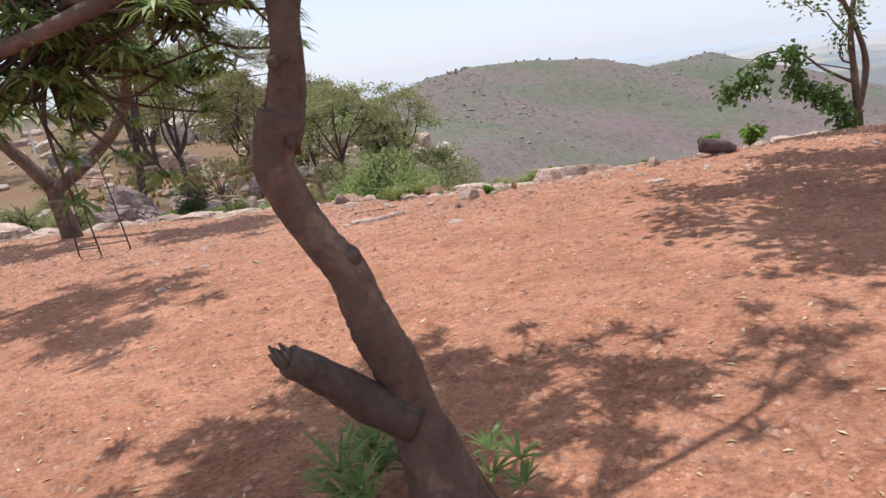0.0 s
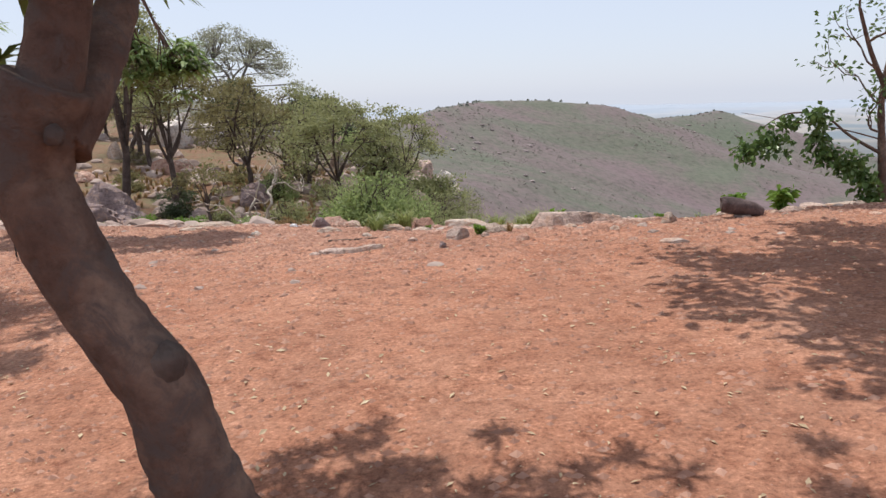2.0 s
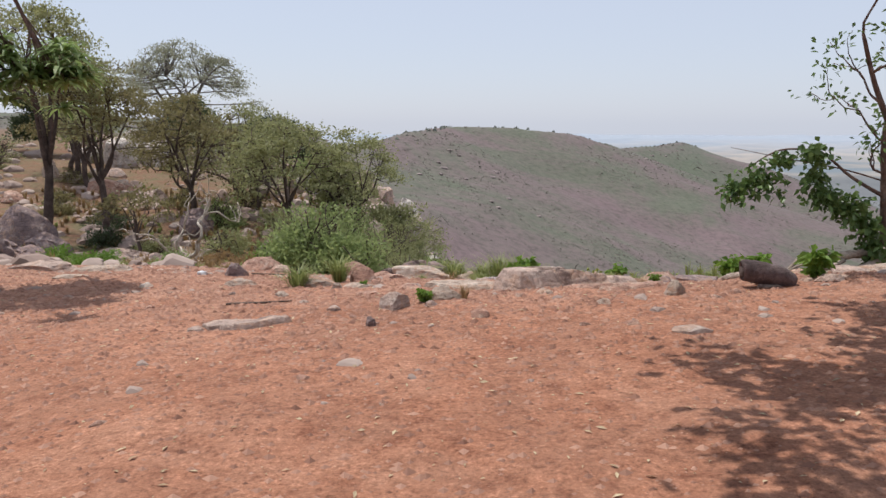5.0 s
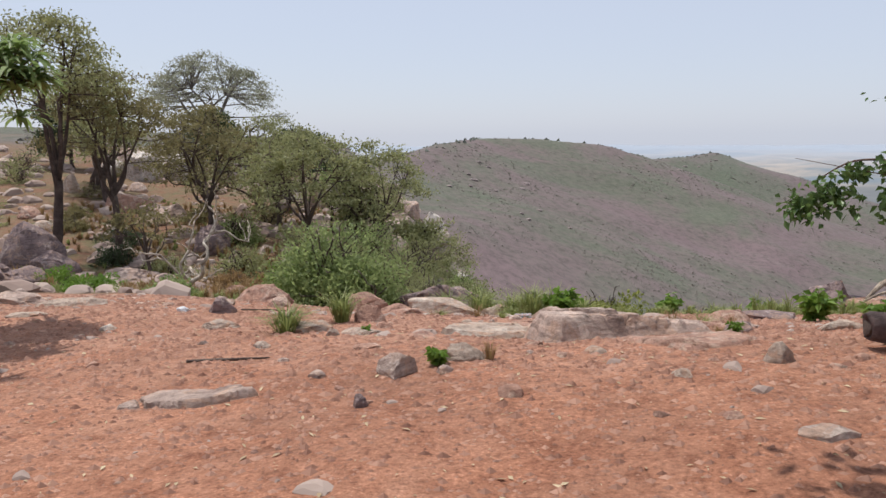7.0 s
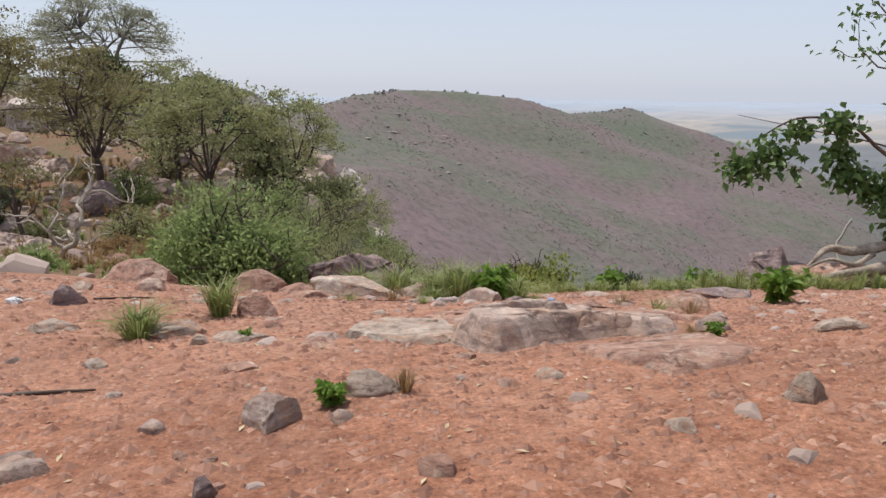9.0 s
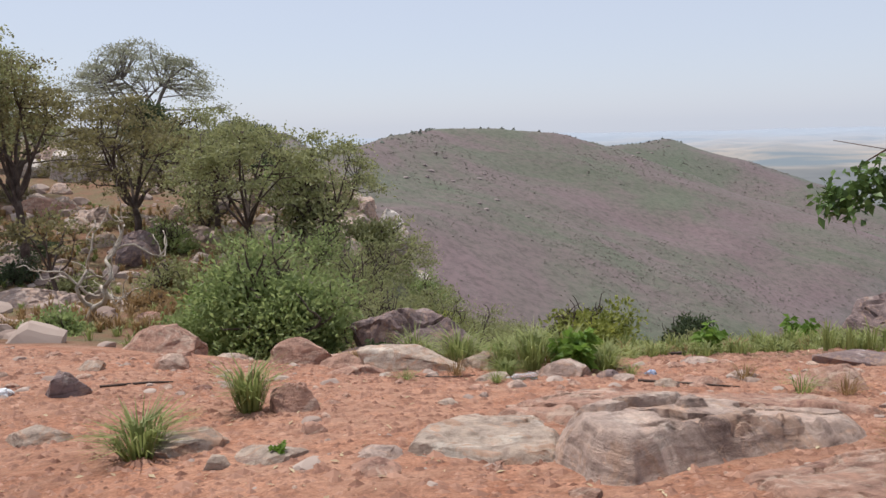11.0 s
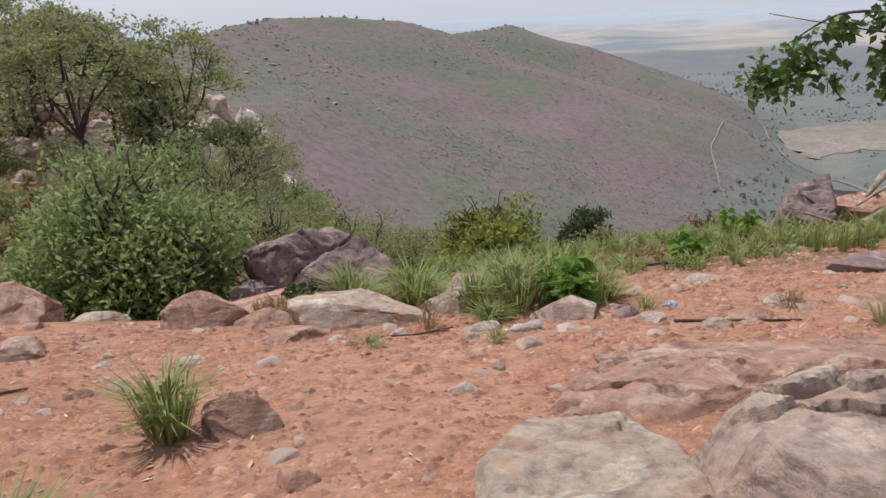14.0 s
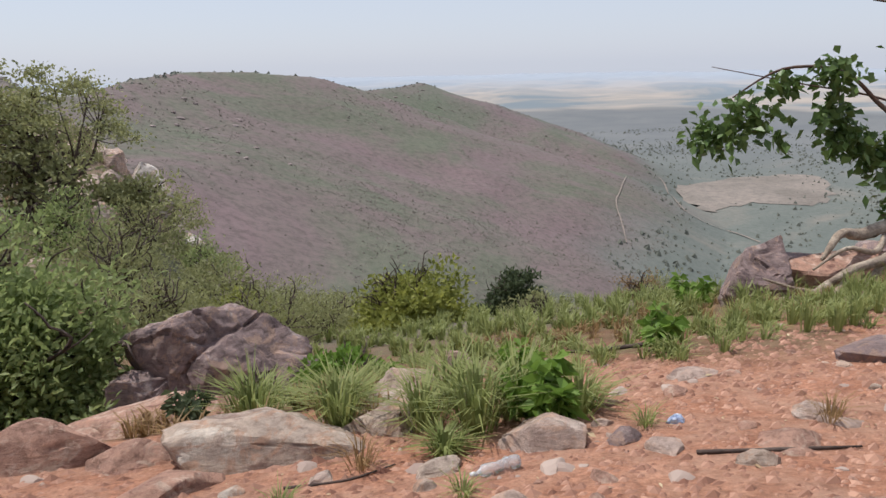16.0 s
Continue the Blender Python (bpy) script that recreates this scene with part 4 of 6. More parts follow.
# ---- trees and bushes beyond the rim ----
bush("bush", -12.6, 19.6, 2.0, 1.3, 70, LEAF_OLIVE, "olive bush beside grey slabs", 2600, 0.12, 0.05)
bush("bush", -9.2, 16.3, 0.9, 0.8, 71, GRASS, "straw-coloured wispy shrub beside a tree", 1600, 0.16, 0.012)
tree("tree", -17.6, 41.0, 7.0, 12, LEAF_OLIVE, "small forked tree on the bare slope", radius=0.16, depth=4, per_tip=25, clump=0.45, leaf_len=0.18, leaf_w=0.10, trunk=0.34, spread=0.75, kids=(2, 3))
tree("tree", -21.5, 47.0, 8.0, 14, LEAF_OLIVE, "olive tree on the bare slope", radius=0.17, depth=4, per_tip=25, clump=0.5, leaf_len=0.2, leaf_w=0.11, trunk=0.34, kids=(2, 3))
tree("tree", -12.5, 40.0, 5.6, 16, LEAF_RUSSET, "russet-tinged tree above boulders", radius=0.12, depth=4, per_tip=22, clump=0.42, leaf_len=0.16, leaf_w=0.09, trunk=0.3, kids=(2, 4))
for i, (x, y, h, mat, txt) in enumerate([(-4.2, 35.0, 4.2, LEAF_OLIVE, "low olive-green tree on the slope"),
                                         (-8.8, 38.5, 4.6, LEAF_RUSSET, "russet-tinged tree on the slope"), (-1.6, 36.0, 2.6, LEAF_OLIVE, "small olive tree on the falling slope"),
                                         (-10.5, 43.0, 5.2, LEAF_OLIVE, "olive tree behind boulders"), (-6.6, 45.0, 3.0, LEAF_BUSH, "green tree on the far slope"), (-9.5, 52.0, 3.4, LEAF_DARK, "dark green tree near the hilltop")]):
    tree("tree", x, y, h * 0.86, 170 + i, mat, txt, radius=0.10, depth=3, per_tip=17, clump=0.38, leaf_len=0.18, leaf_w=0.09, trunk=0.42, kids=(2, 4), stems=3, spread=0.95, lift=0.04, crook=0.32, flat=0.15)


def spread_tree(x, y, h, reach, seed, leaf, label, bark=BARK_DARK, pads=46, per=60, pad=0.55, leaf_len=0.13, leaf_w=0.07, low=0.45, lean=(0.0, 0.0), radius=0.13):
    """A spreading tree: a forked crooked trunk, limbs fanning out, and leaves in flat uneven pads with sky between them."""
    rng = np.random.RandomState(seed)
    top = new("tree")
    top.matrix_world = pose(x, y, gz(x, y))
    wood, crown = Sheet(), Sheet()
    trunk = bend([(0, 0, -0.2), (lean[0] * 0.4 + 0.08, lean[1] * 0.4, h * 0.14), (lean[0], lean[1], h * low * 0.8)])
    wood.tube(trunk, lerp_list([radius * 1.25, radius, radius * 0.8], len(trunk)), 9, 0.18, seed)
    forks = []
    for k in range(7):
        a = 2 * math.pi * k / 7 + 0.5 * rng.rand()
        far = reach * (0.3 + 0.35 * rng.rand())
        end = Vector((lean[0] + math.cos(a) * far, lean[1] + math.sin(a) * far, h * (low + (0.86 - low) * (0.45 + 0.55 * rng.rand()))))
        mid = Vector(trunk[-1]).lerp(end, 0.5) + Vector(rng.normal(size=3) * 0.09 * reach)
        limb = bend([trunk[-1 - rng.randint(3)], mid, end])
        wood.tube(limb, lerp_list([radius * 0.55, radius * 0.36, radius * 0.2], len(limb)), 7, 0.2, k)
        forks += limb[4:]
    for k in range(pads):
        a, q = rng.rand() * 6.283, rng.rand() ** 0.55
        dome = math.sqrt(max(0.0, 1 - q * q))
        up = low + 0.08 + (0.9 - low) * dome * (0.45 + 0.55 * rng.rand() ** 0.5)
        c = Vector((lean[0] + math.cos(a) * reach * q, lean[1] + math.sin(a) * reach * q, h * up))
        src = min(forks, key=lambda f: (f - c).length + 0.6 * max(0.0, f.z - c.z))
        tw = bend([src, src.lerp(c, 0.5) + Vector(rng.normal(size=3) * 0.08), c], 3)
        wood.tube(tw, lerp_list([radius * 0.2, radius * 0.13, radius * 0.07], len(tw)), 5, 0.2, k, False)
        size = pad * (0.6 + 0.8 * rng.rand())
        for _ in range(3):
            e = c + Vector(rng.normal(size=3) * np.array([0.6, 0.6, 0.25]) * size)
            wood.tube([tw[-2], c.lerp(e, 0.4) + Vector((0, 0, 0.05)), e], [radius * 0.07, radius * 0.05, radius * 0.03], 4, 0, 0, False)
        n = int(per * (0.5 + rng.rand()))
        at = np.array(c) + rng.normal(size=(n, 3)) * np.array([0.6, 0.6, 0.2]) * size
        crown.quads(leaf_quads(at, rng.normal(size=(n, 3)) + np.array([0, 0, 0.3]), leaf_len, leaf_w, rng, 0.1))
    put("trunk", wood, bark, top)
    put("crown", crown, leaf, top, smooth=False)
    return tagged(top, label, "tree")


spread_tree(-19.6, 62.0, 8.6, 5.7, 20, LEAF_GREY, "flat-topped grey thinly leaved tree on the hilltop", BARK_GREY, 150, 70, 0.7, 0.19, 0.08, 0.24, radius=0.26)
spread_tree(-13.9, 29.8, 8.7, 2.3, 11, LEAF_OLIVE, "tall olive tree with dark forked leaning trunk", pads=62, per=95, pad=0.5, low=0.4, lean=(0.4, 0.0), radius=0.16)
spread_tree(-12.6, 31.8, 7.0, 2.2, 12, LEAF_RUSSET, "dark olive tree with layered crown above the slope", pads=56, per=95, pad=0.5, low=0.38, radius=0.13)
spread_tree(-10.5, 35.8, 5.7, 2.6, 15, LEAF_RUSSET, "russet-tinged spreading tree above boulders", pads=70, per=85, pad=0.5, low=0.28, radius=0.13)
spread_tree(-5.8, 33.8, 4.9, 2.7, 16, LEAF_OLIVE, "broad olive-green tree with several dark stems", pads=80, per=85, pad=0.5, low=0.25, radius=0.11)
spread_tree(-3.1, 35.8, 4.3, 2.0, 17, LEAF_OLIVE, "small olive-green tree on the falling slope", pads=52, per=80, pad=0.45, low=0.22, radius=0.1)
spread_tree(-8.0, 37.5, 5.2, 2.3, 18, LEAF_OLIVE, "olive tree with a thin uneven crown", pads=56, per=80, pad=0.5, low=0.3, radius=0.11)
spread_tree(-19.6, 44.0, 7.2, 2.8, 19, LEAF_OLIVE, "olive tree with a layered crown on the slope", pads=56, per=70, pad=0.6, low=0.4, radius=0.15)
spread_tree(-9.6, 27.6, 2.6, 1.3, 28, LEAF_RUSSET, "small thin russet tree on the slope", pads=24, per=36, pad=0.35, low=0.4, radius=0.06)
tree("tree", -24.8, 61.0, 6.0, 25, LEAF_GREY, "grey almost leafless tree on the hilltop", bark=BARK_PALE, radius=0.18, depth=5, per_tip=6, clump=0.35, leaf_len=0.22, leaf_w=0.05, trunk=0.3, spread=0.8, lift=0.12, kids=(2, 3))
tree("tree", -16.8, 57.0, 5.2, 21, LEAF_DARK, "dark green dense tree on the hilltop", radius=0.18, depth=4, per_tip=54, clump=0.55, leaf_len=0.22, leaf_w=0.12, trunk=0.28, kids=(3, 4))
tree("tree", -12.3, 60.0, 4.6, 22, LEAF_DARK, "dark green low tree on the hilltop", radius=0.16, depth=4, per_tip=43, clump=0.55, leaf_len=0.22, leaf_w=0.12, trunk=0.28, kids=(3, 4))
tree("tree", -27.5, 56.0, 5.5, 23, LEAF_DARK, "dark brown-green tree behind a lamp", radius=0.16, depth=4, per_tip=43, clump=0.5, leaf_len=0.2, leaf_w=0.12, trunk=0.28, kids=(3, 4))
tree("tree", -30.0, 44.0, 7.5, 24, LEAF_OLIVE, "olive tree at the edge of the slope", radius=0.17, depth=4, per_tip=25, clump=0.5, leaf_len=0.2, leaf_w=0.11, trunk=0.34, kids=(2, 3))
tree("dead_tree", -6.4, 22.6, 3.0, 26, None, "bare crooked bleached dead tree", bark=BARK_PALE, radius=0.075, depth=3, per_tip=0, trunk=0.42, spread=0.8, kids=(2, 3), crook=0.45, lean=(-0.2, 0), category="dead tree")
tree("dead_tree", -8.4, 26.0, 2.6, 27, None, "bare bleached dead tree with crooked limbs", bark=BARK_PALE, radius=0.07, depth=3, per_tip=0, trunk=0.42, spread=0.9, kids=(2, 3), crook=0.45, lean=(0.5, 0), category="dead tree")
bush("bush", -2.35, 20.6, 3.6, 2.35, 4, LEAF_BUSH, "dense green bush on the rim", 20000, 0.13, 0.05, wy=2.8, stems=14)
bush("bush", -3.7, 22.6, 1.7, 1.3, 41, LEAF_BRIGHT, "bright green bush beside a larger one", 4000, 0.09, 0.035)
bush("bush", -0.6, 24.5, 3.4, 1.6, 42, LEAF_OLIVE, "olive scrub bush below the rim", 8000, 0.10, 0.03)
bush("bush", 1.6, 26.5, 3.6, 1.7, 43, LEAF_OLIVE, "thin olive scrub on the falling slope", 6000, 0.10, 0.025)
bush("bush", -1.6, 28.5, 4.0, 2.2, 44, LEAF_OLIVE, "olive scrub on the falling slope", 8000, 0.11, 0.03)
bush("bush", -4.4, 29.0, 3.2, 2.0, 45, LEAF_OLIVE, "olive scrub below trees", 6000, 0.11, 0.03)
bush("bush", 4.7, 26.5, 2.9, 1.75, 46, LEAF_YELLOW, "yellow-green leafy bush below the rim", 8000, 0.15, 0.075, stems=12)
bush("bush", 7.45, 27.0, 1.6, 1.25, 47, LEAF_DARK, "dark green rounded bush below the rim", 5000, 0.14, 0.07)
bush("bush", 3.0, 28.5, 3.0, 1.3, 48, LEAF_OLIVE, "olive scrub behind a leafy bush", 5000, 0.11, 0.03)
bush("bush", 1.55, 19.3, 1.2, 0.55, 49, LEAF_BRIGHT, "bright green low bush beside a boulder", 2200, 0.10, 0.05)
for i, (x, y, w, h, mat) in enumerate([(2.4, 30.5, 3.0, 1.5, LEAF_OLIVE), (0.6, 31.5, 3.4, 1.8, LEAF_OLIVE), (-1.2, 33.0, 3.2, 1.9, LEAF_OLIVE), (2.0, 34.5, 3.4, 1.7, LEAF_OLIVE), (0.2, 37.0, 3.2, 1.6, LEAF_BUSH), (3.4, 38.0, 3.6, 1.8, LEAF_OLIVE),
                                       (-2.8, 31.0, 2.8, 1.9, LEAF_BUSH), (4.6, 33.0, 3.2, 1.5, LEAF_OLIVE), (1.0, 28.5, 2.8, 1.4, LEAF_YELLOW), (2.6, 42.0, 4.0, 1.8, LEAF_OLIVE), (-0.5, 45.0, 4.0, 2.0, LEAF_OLIVE), (-4.0, 44.0, 3.4, 2.0, LEAF_OLIVE)]):
    bush("bush", x, y, w, h, 600 + i, mat, "dry scrub bush on the falling slope", 3600, 0.13, 0.05, group="scrub on the falling slope")
for i, (x, y, w, h, mat) in enumerate([(-18.5, 31.0, 1.8, 0.8, LEAF_OLIVE), (-15.8, 34.5, 1.6, 0.7, LEAF_RUSSET), (-20.5, 35.5, 2.2, 1.1, LEAF_OLIVE), (-17.2, 37.5, 1.8, 0.8, LEAF_RUSSET), (-13.8, 35.2, 1.4, 0.6, GRASS_DRY), (-23.5, 40.0, 2.4, 1.2, LEAF_OLIVE),
                                       (-19.5, 43.5, 2.0, 0.9, LEAF_RUSSET), (-26.0, 47.0, 2.6, 1.4, LEAF_OLIVE), (-16.0, 50.0, 2.6, 1.4, LEAF_OLIVE), (-22.5, 53.0, 2.4, 1.3, LEAF_RUSSET), (-15.0, 25.5, 1.6, 0.7, LEAF_OLIVE), (-17.5, 26.5, 2.0, 1.0, LEAF_RUSSET),
                                       (-6.2, 25.6, 1.4, 0.6, GRASS_DRY), (-4.9, 24.6, 1.2, 0.5, GRASS_DRY), (-13.0, 22.6, 1.6, 0.6, LEAF_OLIVE), (-28.0, 51.0, 3.0, 1.8, LEAF_OLIVE), (-11.8, 38.0, 1.6, 0.8, LEAF_RUSSET)]):
    bush("bush", x, y, w, h, 640 + i, mat, "low dry bush on the rocky slope", 1500, 0.12, 0.05, group="low bushes on the rocky slope")
bush("bush", -9.5, 28.5, 1.9, 1.0, 50, LEAF_OLIVE, "low green bush on the slope", 2500, 0.1, 0.045)
bush("bush", -7.0, 29.0, 2.2, 1.3, 51, LEAF_OLIVE, "olive bush beside a boulder", 3500, 0.1, 0.045)
bush("bush", -8.9, 34.5, 2.4, 1.6, 52, LEAF_BUSH, "green bush among boulders", 3500, 0.11, 0.045)
bush("bush", -11.8, 30.0, 1.8, 0.8, 53, LEAF_DARK, "low dark bush on the slope", 2200, 0.1, 0.045)
bush("bush", -13.0, 33.0, 2.2, 0.9, 54, LEAF_DARK, "low dark bush on the slope", 2200, 0.1, 0.045)
bush("bush", -10.2, 23.8, 1.6, 0.55, 55, LEAF_BRIGHT, "low bright green weeds below the rim", 2200, 0.09, 0.04)
bush("bush", -7.6, 20.3, 1.7, 0.45, 56, LEAF_BRIGHT, "low bright green weeds along the rim", 2200, 0.09, 0.04)
bush("bush", -5.6, 20.0, 1.2, 0.45, 57, LEAF_BUSH, "low green weeds along the rim", 1600, 0.09, 0.04)
bush("bush", 9.4, 24.5, 1.2, 0.75, 58, GRASS_DRY, "dry rust-coloured shrub below the rim", 1600, 0.09, 0.02)
bush("bush", 11.0, 26.0, 3.2, 1.0, 59, LEAF_OLIVE, "olive scrub below a rocky knob", 3000, 0.1, 0.03)
bush("bush", 6.3, 23.4, 1.6, 0.6, 60, LEAF_OLIVE, "low olive scrub on the falling slope", 1500, 0.09, 0.03)

# ---- the fig tree on its rock ----
FX, FY = 10.35, 19.25
rock("boulder", 7.55, 19.3, 0.66, 0.6, 0.78, ROCK_PURPLE, 110, "layered rust-brown rock wrapped in roots", 10, 0.12, (0, 0), 5, 16, 0.08)
rock("boulder", 8.3, 19.6, 0.8, 0.7, 0.62, ROCK_PURPLE, 112, "brown rock behind pale fig roots", 30, 0.12, (0, 0), 4, 16, 0.08)
rock("boulder", 8.9, 18.9, 1.7, 0.9, 0.46, ROCK_RED, 111, "broad reddish rock under a fig tree", -6, 0.2, (0, 0), 4, 14, 0.05)
rock("boulder", 10.2, 19.3, 1.0, 0.8, 0.85, ROCK_PURPLE, 113, "dark rock under the fig trunk", -10, 0.2, (0, 0), 4, 14, 0.06)


def cluster(sheet, rng, c, r, n, length, width, droop=0.25):
    at = np.array(c) + rng.normal(size=(n, 3)) * np.array(r) * 0.5
    way = rng.normal(size=(n, 3)) + np.array([0, 0, 0.1])
    sheet.quads(leaf_quads(at, way, length, width, rng, droop))


def fig_tree():
    rng = np.random.RandomState(77)
    top = new("fig_tree")
    base = gz(FX, FY)
    top.matrix_world = pose(FX, FY, base)
    L = lambda pts: [(x - FX, y - FY, z - base) for x, y, z in pts]
    wood, tips = Sheet(), []
    main = bend(L([(10.45, 19.3, -1.7), (10.35, 19.25, -0.9), (10.2, 19.2, 0.3), (10.1, 19.2, 1.4), (10.3, 19.3, 2.6)]))
    wood.tube(main, lerp_list([0.15, 0.11, 0.085, 0.075, 0.05], len(main)), 10, 0.2, 1)
    second = bend(L([(10.4, 19.3, -0.6), (10.55, 19.3, 0.4), (10.3, 19.25, 1.3), (9.7, 19.1, 2.4), (9.3, 19.0, 3.4)]))
    wood.tube(second, lerp_list([0.09, 0.08, 0.07, 0.055, 0.035], len(second)), 9, 0.2, 2)
    low = bend(L([(10.25, 19.2, 0.0), (9.5, 19.3, 0.45), (8.9, 19.5, 0.95), (8.2, 19.9, 1.0), (7.7, 20.3, 0.6)]))
    wood.tube(low, lerp_list([0.05, 0.035, 0.025, 0.02, 0.01], len(low)), 7, 0.2, 3)
    wire = bend(L([(10.2, 19.2, 0.35), (9.3, 19.4, 0.62), (8.4, 19.8, 0.8), (7.2, 20.2, 1.05)]))
    wood.tube(wire, lerp_list([0.022, 0.015, 0.01, 0.005], len(wire)), 6, 0.2, 4)
    for p, d, ln in ((main[-1], (0.2, 0, 1), 1.2), (main[14], (-0.9, 0, 0.7), 0.9), (second[-1], (-0.4, 0, 0.8), 1.2), (second[13], (-0.9, -0.3, 0.4), 0.9), (main[11], (-1, -0.2, 0.35), 0.7), (second[16], (0.8, 0, 0.6), 1.0)):
        grow(rng, p, d, ln, 0.03, 2, wood, tips, 0.7, 0.08, (2, 3), 6)
    put("trunk", wood, BARK, top)
    crown = crown_sheet(rng, tips, 9, 0.24, 0.15, 0.075, 0.2)
    put("crown", crown, LEAF_FIG, top, smooth=False)
    hang = Sheet()
    for c, r, n in (((7.55, 20.45, 0.05), (0.5, 0.5, 0.42), 210), ((7.95, 20.2, 0.35), (0.5, 0.4, 0.4), 170), ((8.25, 19.9, 0.8), (0.42, 0.3, 0.2), 70),
                    ((8.75, 19.5, 0.95), (0.4, 0.36, 0.28), 150), ((8.85, 19.5, 0.45), (0.3, 0.3, 0.45), 120), ((9.0, 19.4, 0.0), (0.42, 0.4, 0.4), 190),
                    ((9.5, 19.2, -0.2), (0.42, 0.4, 0.42), 220), ((9.85, 19.1, -0.65), (0.4, 0.4, 0.36), 210), ((9.95, 19.0, -1.15), (0.42, 0.4, 0.35), 200), ((8.3, 19.9, 0.1), (0.12, 0.12, 0.4), 24)):
        cluster(hang, rng, L([c])[0], tuple(q * 0.74 for q in r), n, 0.17, 0.115)
    put("leafy_branch", hang, LEAF_FIG, top, "low branch of broad glossy leaves", smooth=False)
    for k, pts in enumerate(([(10.4, 19.2, -1.25), (9.7, 18.75, -1.45), (9.0, 18.45, -1.5), (8.3, 18.45, -1.6), (7.7, 18.5, -1.85)], [(10.3, 19.2, -1.2), (9.5, 18.95, -1.2), (8.9, 18.9, -1.28), (8.4, 18.8, -1.2), (8.0, 18.7, -1.5)],
                             [(9.0, 18.5, -1.55), (8.2, 18.35, -1.85), (7.5, 18.45, -1.8), (6.9, 18.6, -1.6)], [(8.2, 18.45, -1.75), (7.6, 18.3, -1.98), (7.05, 18.2, -2.15)], [(9.5, 18.5, -1.55), (8.8, 18.1, -1.75), (8.1, 18.0, -1.95)],
                             [(7.9, 18.45, -1.78), (7.3, 18.5, -1.9), (6.8, 18.7, -1.85)], [(9.2, 18.75, -1.3), (8.7, 18.5, -1.42), (8.3, 18.6, -1.35), (7.8, 18.65, -1.6)], [(9.9, 18.8, -1.4), (9.4, 18.4, -1.6), (9.1, 18.15, -1.85)])):
        roots = Sheet()
        path = bend(L(pts))
        roots.tube(path, lerp_list([0.115, 0.1, 0.07, 0.028] if k < 2 else [0.055, 0.04, 0.028, 0.014], len(path)), 9, 0.3, 30 + k)
        put("root", roots, ROOT, top, "pale twisted exposed root")
    tagged(top, "fig tree with broad leaves growing from a rocky knob", "tree")


fig_tree()


# ---- trees of the clearing ----
def rosette(sheet, rng, c, n, length, width, droop=0.5, up=0.25):
    """A whorl of long narrow blades, each bent over in three pieces."""
    for _ in range(n):
        a = rng.rand() * 6.283
        d = Vector((math.cos(a), math.sin(a), up + 0.9 * (rng.rand() - 0.35))).normalized()
        side = d.cross(Vector((0, 0, 1))).normalized() * width * (0.4 + 0.25 * rng.rand())
        ln = length * (0.7 + 0.5 * rng.rand())
        p, pts = Vector(c), []
        for k in range(4):
            wd = (0.45, 1.0, 0.8, 0.0)[k]
            pts.append((p - side * wd, p + side * wd))
            p = p + d * ln / 3
            d = (d + Vector((0, 0, -droop))).normalized()
        v = [q for pair in pts[:3] for q in pair] + [pts[3][0]]
        sheet.add([tuple(q) for q in v], [(0, 1, 3, 2), (2, 3, 5, 4), (4, 5, 6)])


def canopy(top, wood, start, masses, rng, leaf, n_each, length, width, blades=20, radius=0.03, label=""):
    """Limbs from start out into leafy masses (centre, radii), each ending in whorls of blades."""
    crown = Sheet()
    for (c, r, count), s in zip(masses, start):
        c = Vector(c)
        path = bend([s, Vector(s).lerp(c, 0.5) + Vector((0, 0, 0.12)), c])
        wood.tube(path, lerp_list([radius, radius * 0.7, radius * 0.5], len(path)), 7, 0.2, rng.randint(9999))
        for k in range(count):
            q = c + Vector(rng.normal(size=3) * np.array(r) * 0.55)
            mid = c.lerp(q, 0.5) + Vector(rng.normal(size=3) * 0.06)
            tw = bend([path[-1 - (k % 5)], mid, q], 3)
            wood.tube(tw, lerp_list([0.012, 0.008, 0.005], len(tw)), 5, 0.1, k, False)
            rosette(crown, rng, q, blades, length, width)
    return crown


